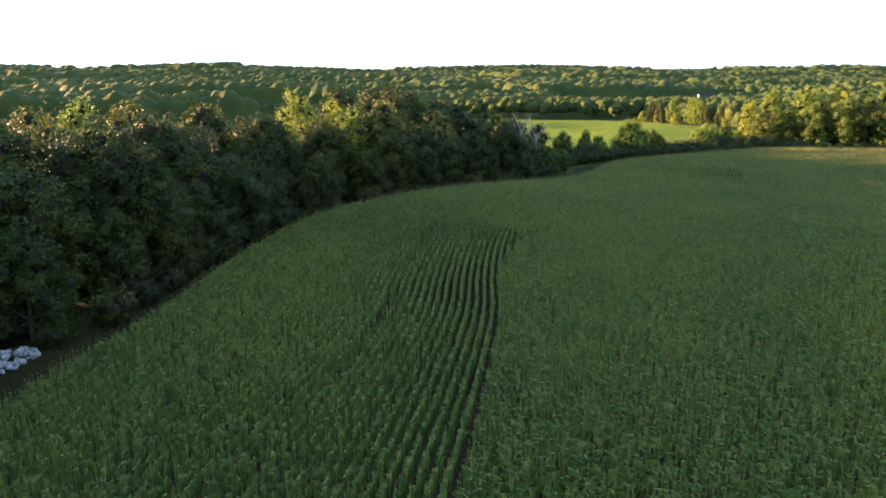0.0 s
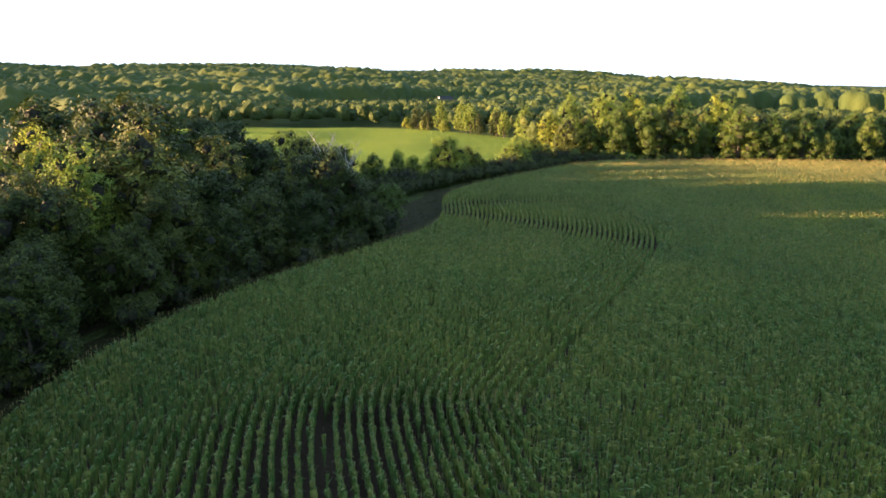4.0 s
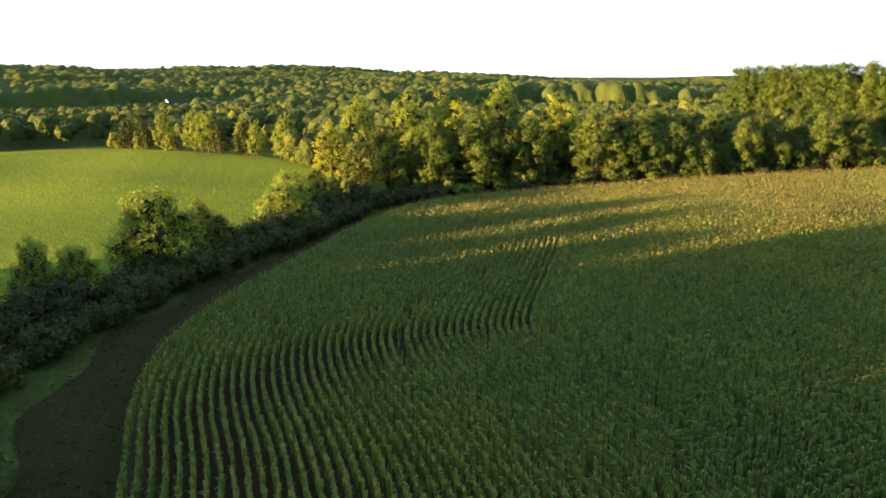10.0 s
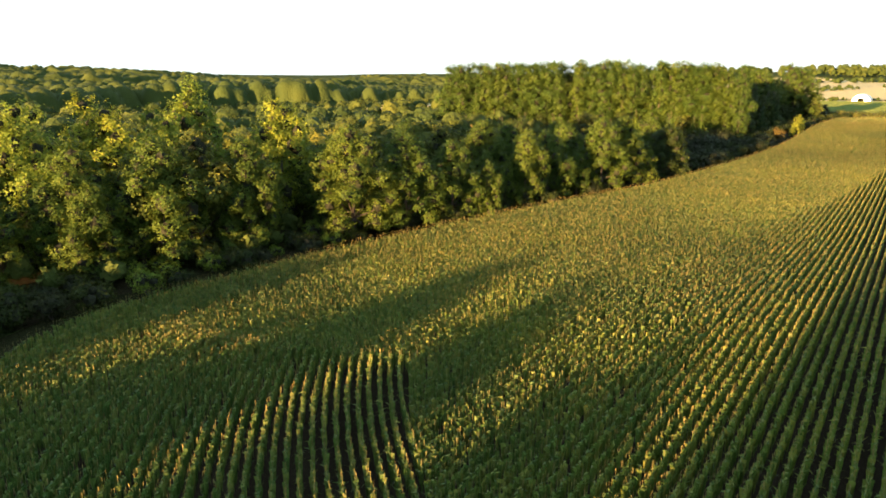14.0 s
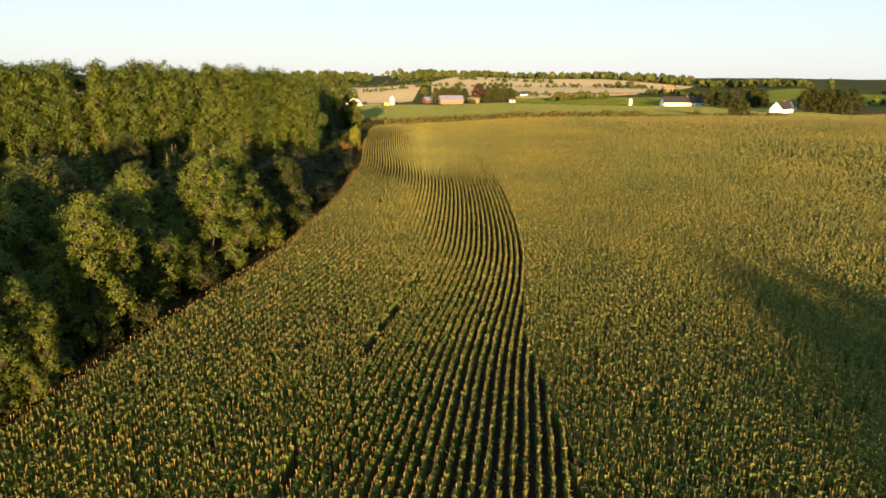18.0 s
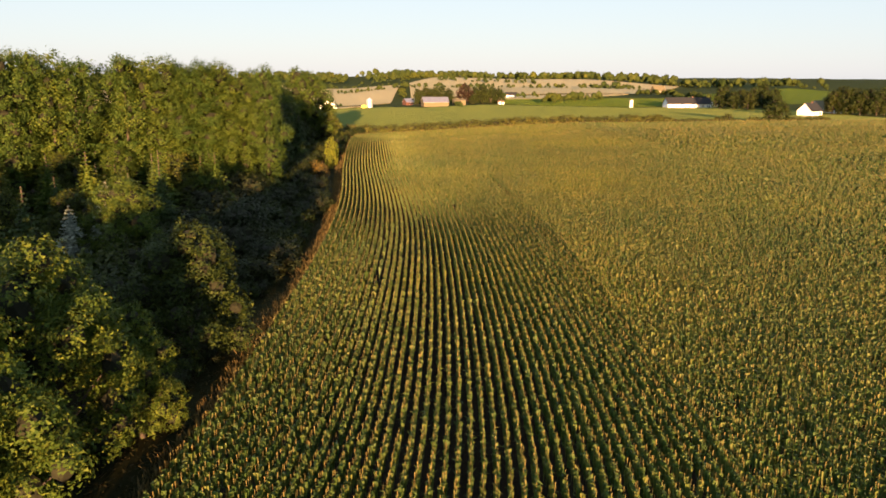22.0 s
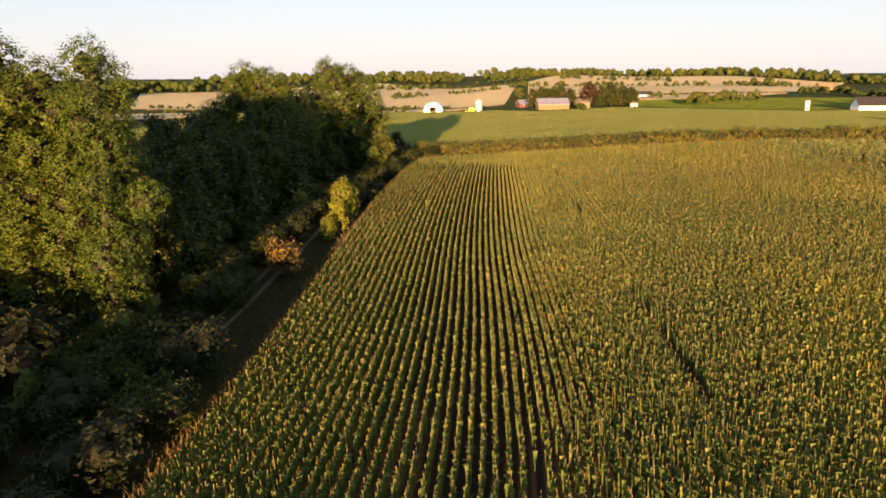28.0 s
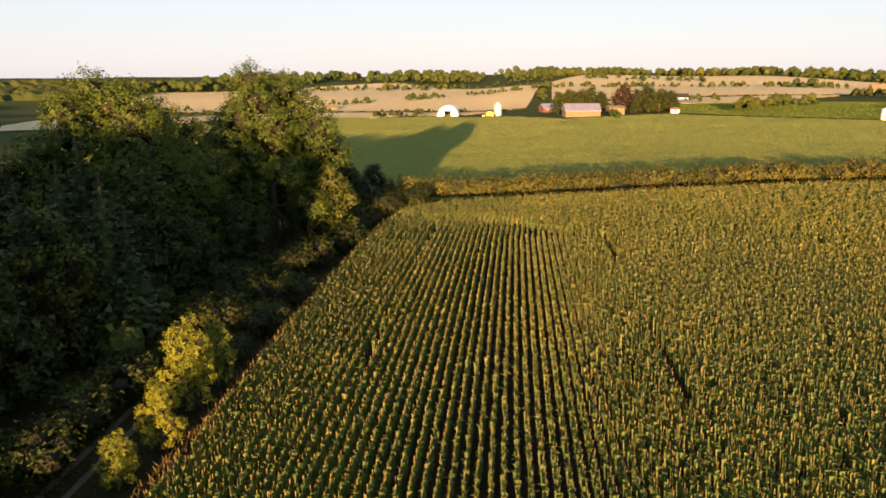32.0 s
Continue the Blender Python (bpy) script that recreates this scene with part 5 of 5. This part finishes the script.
gable_building("white_shed", 691, 61, -84, 4.2, 3, 2.4, 3.2, M_WHITE, M_ROOF_RED, "tiny white hut with a red roof", "hut", 1)
gable_building("longhouse", 620, -65, -94, 34, 10, 3.2, 7.6, M_WHITE, M_ROOF_DARK, "long white house under a dark pitched roof", "house", 9, True, False, True)
gable_building("house_wing", 624, -94, -94, 13, 7, 2.8, 5.0, M_WHITE, M_ROOF_DARK, "low white wing with a dark roof", "house", 2)
gable_building("white_house", 473, -57, -62, 12, 8, 3.0, 7.0, M_WHITE, M_ROOF_DARK, "white gabled house with a dark roof", "house", 3, True, False, True)
gable_building("tan_house", 508, -94, -94, 15, 9, 3.0, 7.5, M_WHITE, M_BOARD, "white house with a tan thatched roof", "house", 3)
gable_building("distant_house", 99, 700, 20, 14, 9, 4.0, 9.0, M_WHITE, M_ROOF_DARK, "white house in the valley woods", "house", 3)
gable_building("thatched_house", 1010, -235, -80, 18, 10, 3.0, 8.5, M_BOARD, M_BOARD, "brown thatched house among trees", "house", 3)
gable_building("yellow_house", 960, 320, -60, 12, 8, 3.0, 6.0, M_BOARD, M_BOARD, "tan house beyond the stubble", "house", 3)
gable_building("white_farm", 905, -5, -90, 13, 7, 3.0, 6.0, M_WHITE, M_ROOF_DARK, "white farmhouse with a pale roof", "house", 3)

tower = tagged(new("white_tower"), "slender white tower standing in the pasture", "tower")
tower.matrix_basis = pose(626, -23, land1(626, -23))
bm = bmesh.new()
box(bm, -0.9, -1.0, -0.2, 0.9, 1.0, 5.4)
bmesh.ops.bevel(bm, geom=bm.edges[:], offset=0.08, segments=2, affect="EDGES")
part("shaft", bm, M_WHITE, tower)
box_part("cap", (-1.0, -1.1, 5.4, 1.0, 1.1, 5.65), M_ROOF_GREY, tower)
box_part("hatch", (-0.96, -0.4, 0.2, -0.89, 0.4, 2.1), M_DARK, tower)

# round-roofed shelter, open to the west
shelter = tagged(new("round_shelter"), "white half-round canvas shelter with a dark opening", "shelter")
shelter.matrix_basis = pose(868, 200, land1(868, 200) - 0.05, 0, 0, -3) @ Matrix.Scale(1.65, 4)


def arch(bm, x0, x1, r, thick=0.12, n=20):
    rings = []
    for x, rr in ((x0, r), (x1, r), (x1, r - thick), (x0, r - thick)):
        rings.append([bm.verts.new((x, rr * math.cos(math.pi * i / n), rr * 1.02 * math.sin(math.pi * i / n))) for i in range(n + 1)])
    for q in range(4):
        a, b = rings[q], rings[(q + 1) % 4]
        for i in range(n):
            bm.faces.new((a[i], a[i + 1], b[i + 1], b[i]))
    bmesh.ops.recalc_face_normals(bm, faces=bm.faces[:])


bm = bmesh.new()
arch(bm, -8, 8, 5.2)
part("cover", bm, M_STEEL, shelter, "grey curved cover")
bm = bmesh.new()
n = 20
out = [bm.verts.new((-7.9, 5.1 * math.cos(math.pi * i / n), 5.2 * math.sin(math.pi * i / n))) for i in range(n + 1)]
door_c = [bm.verts.new((-7.9, y, z)) for y, z in ((1.7, 0.0), (1.7, 3.0), (-1.7, 3.0), (-1.7, 0.0))]
for i in range(n):
    c = door_c[1] if i < n // 2 else door_c[2]
    bm.faces.new((out[i], out[i + 1], c))
bm.faces.new((door_c[0], out[0], door_c[1])), bm.faces.new((out[n], door_c[3], door_c[2])), bm.faces.new((out[n // 2], door_c[2], door_c[1]))
bmesh.ops.recalc_face_normals(bm, faces=bm.faces[:])
part("end_wall", bm, M_CANVAS, shelter, "white end wall")
box_part("back_wall", (7.6, -4.9, 0, 7.75, 4.9, 1.8), M_DARK, shelter)
for i in range(5):
    bm = bmesh.new()
    arch(bm, -7.6 + 3.6 * i, -7.45 + 3.6 * i, 5.04, 0.1, 14)
    part("rib", bm, M_STEEL, shelter)

silo = tagged(new("grain_silo"), "galvanised round grain silo with a conical roof", "silo")
silo.matrix_basis = pose(829, 160, land1(829, 160) - 0.1) @ Matrix.Scale(1.4, 4)
bm = bmesh.new()
bmesh.ops.create_cone(bm, cap_ends=True, segments=28, radius1=2.2, radius2=2.2, depth=6.2, matrix=pose(0, 0, 3.1))
part("body", bm, M_STEEL, silo)
bm = bmesh.new()
bmesh.ops.create_cone(bm, cap_ends=True, segments=28, radius1=2.35, radius2=0.3, depth=1.5, matrix=pose(0, 0, 6.95))
part("roof", bm, M_STEEL, silo)
for z in (1.0, 2.2, 3.4, 4.6, 5.8):
    bm = bmesh.new()
    bmesh.ops.create_cone(bm, cap_ends=False, segments=28, radius1=2.26, radius2=2.26, depth=0.12, matrix=pose(0, 0, z))
    part("hoop", bm, M_STEEL, silo)

harvester = tagged(new("combine_harvester"), "yellow-green combine harvester parked in the yard", "harvester")
harvester.matrix_basis = pose(806, 167, land1(806, 167), 0, 0, 75)
box_part("body", (-3.0, -1.4, 1.0, 2.2, 1.4, 3.2), M_YELLOW, harvester)
box_part("cab", (2.2, -1.0, 1.5, 3.6, 1.0, 3.3), M_GLASS, harvester, "dark glazed cab")
box_part("grain_tank", (-1.8, -1.2, 3.2, 1.4, 1.2, 3.8), M_YELLOW, harvester)
box_part("header", (3.9, -2.7, 0.3, 5.2, 2.7, 1.2), M_YELLOW, harvester)
for wx, r in ((1.9, 0.95), (-2.3, 0.65)):
    for s in (-1, 1):
        bm = bmesh.new()
        bmesh.ops.create_cone(bm, cap_ends=True, segments=20, radius1=r, radius2=r, depth=0.5, matrix=pose(wx, s * 1.6, r, 90))
        wheel = part("wheel", bm, M_DARK, harvester, "black tyre")
        bm = bmesh.new()
        bmesh.ops.create_cone(bm, cap_ends=True, segments=14, radius1=r * 0.5, radius2=r * 0.5, depth=0.56, matrix=pose(wx, s * 1.6, r, 90))
        part("rim", bm, M_YELLOW, wheel)


# field stones heaped at the wood's foot
heap = tagged(new("stone_heap"), "heap of pale grey field stones under the trees", "stone heap")
heap.matrix_basis = pose(-44.9, 42.4, land1(-44.9, 42.4))
srng = random.Random(88)
for k in range(90):
    r = srng.uniform(0.12, 0.34)
    d, ang = 2.1 * math.sqrt(srng.random()), srng.uniform(0, 6.283)
    bm = bmesh.new()
    bmesh.ops.create_icosphere(bm, subdivisions=1, radius=r, matrix=pose(d * math.cos(ang) * 0.8, d * math.sin(ang) * 1.4, r * 0.5 + 0.9 * max(0, 1 - d / 2.1) * srng.random() + 0.1, srng.uniform(0, 360), srng.uniform(0, 360), 0))
    for v in bm.verts:
        v.co += Vector((srng.uniform(-1, 1), srng.uniform(-1, 1), srng.uniform(-1, 1))) * r * 0.22
    part("stone", bm, M_STONE, heap)
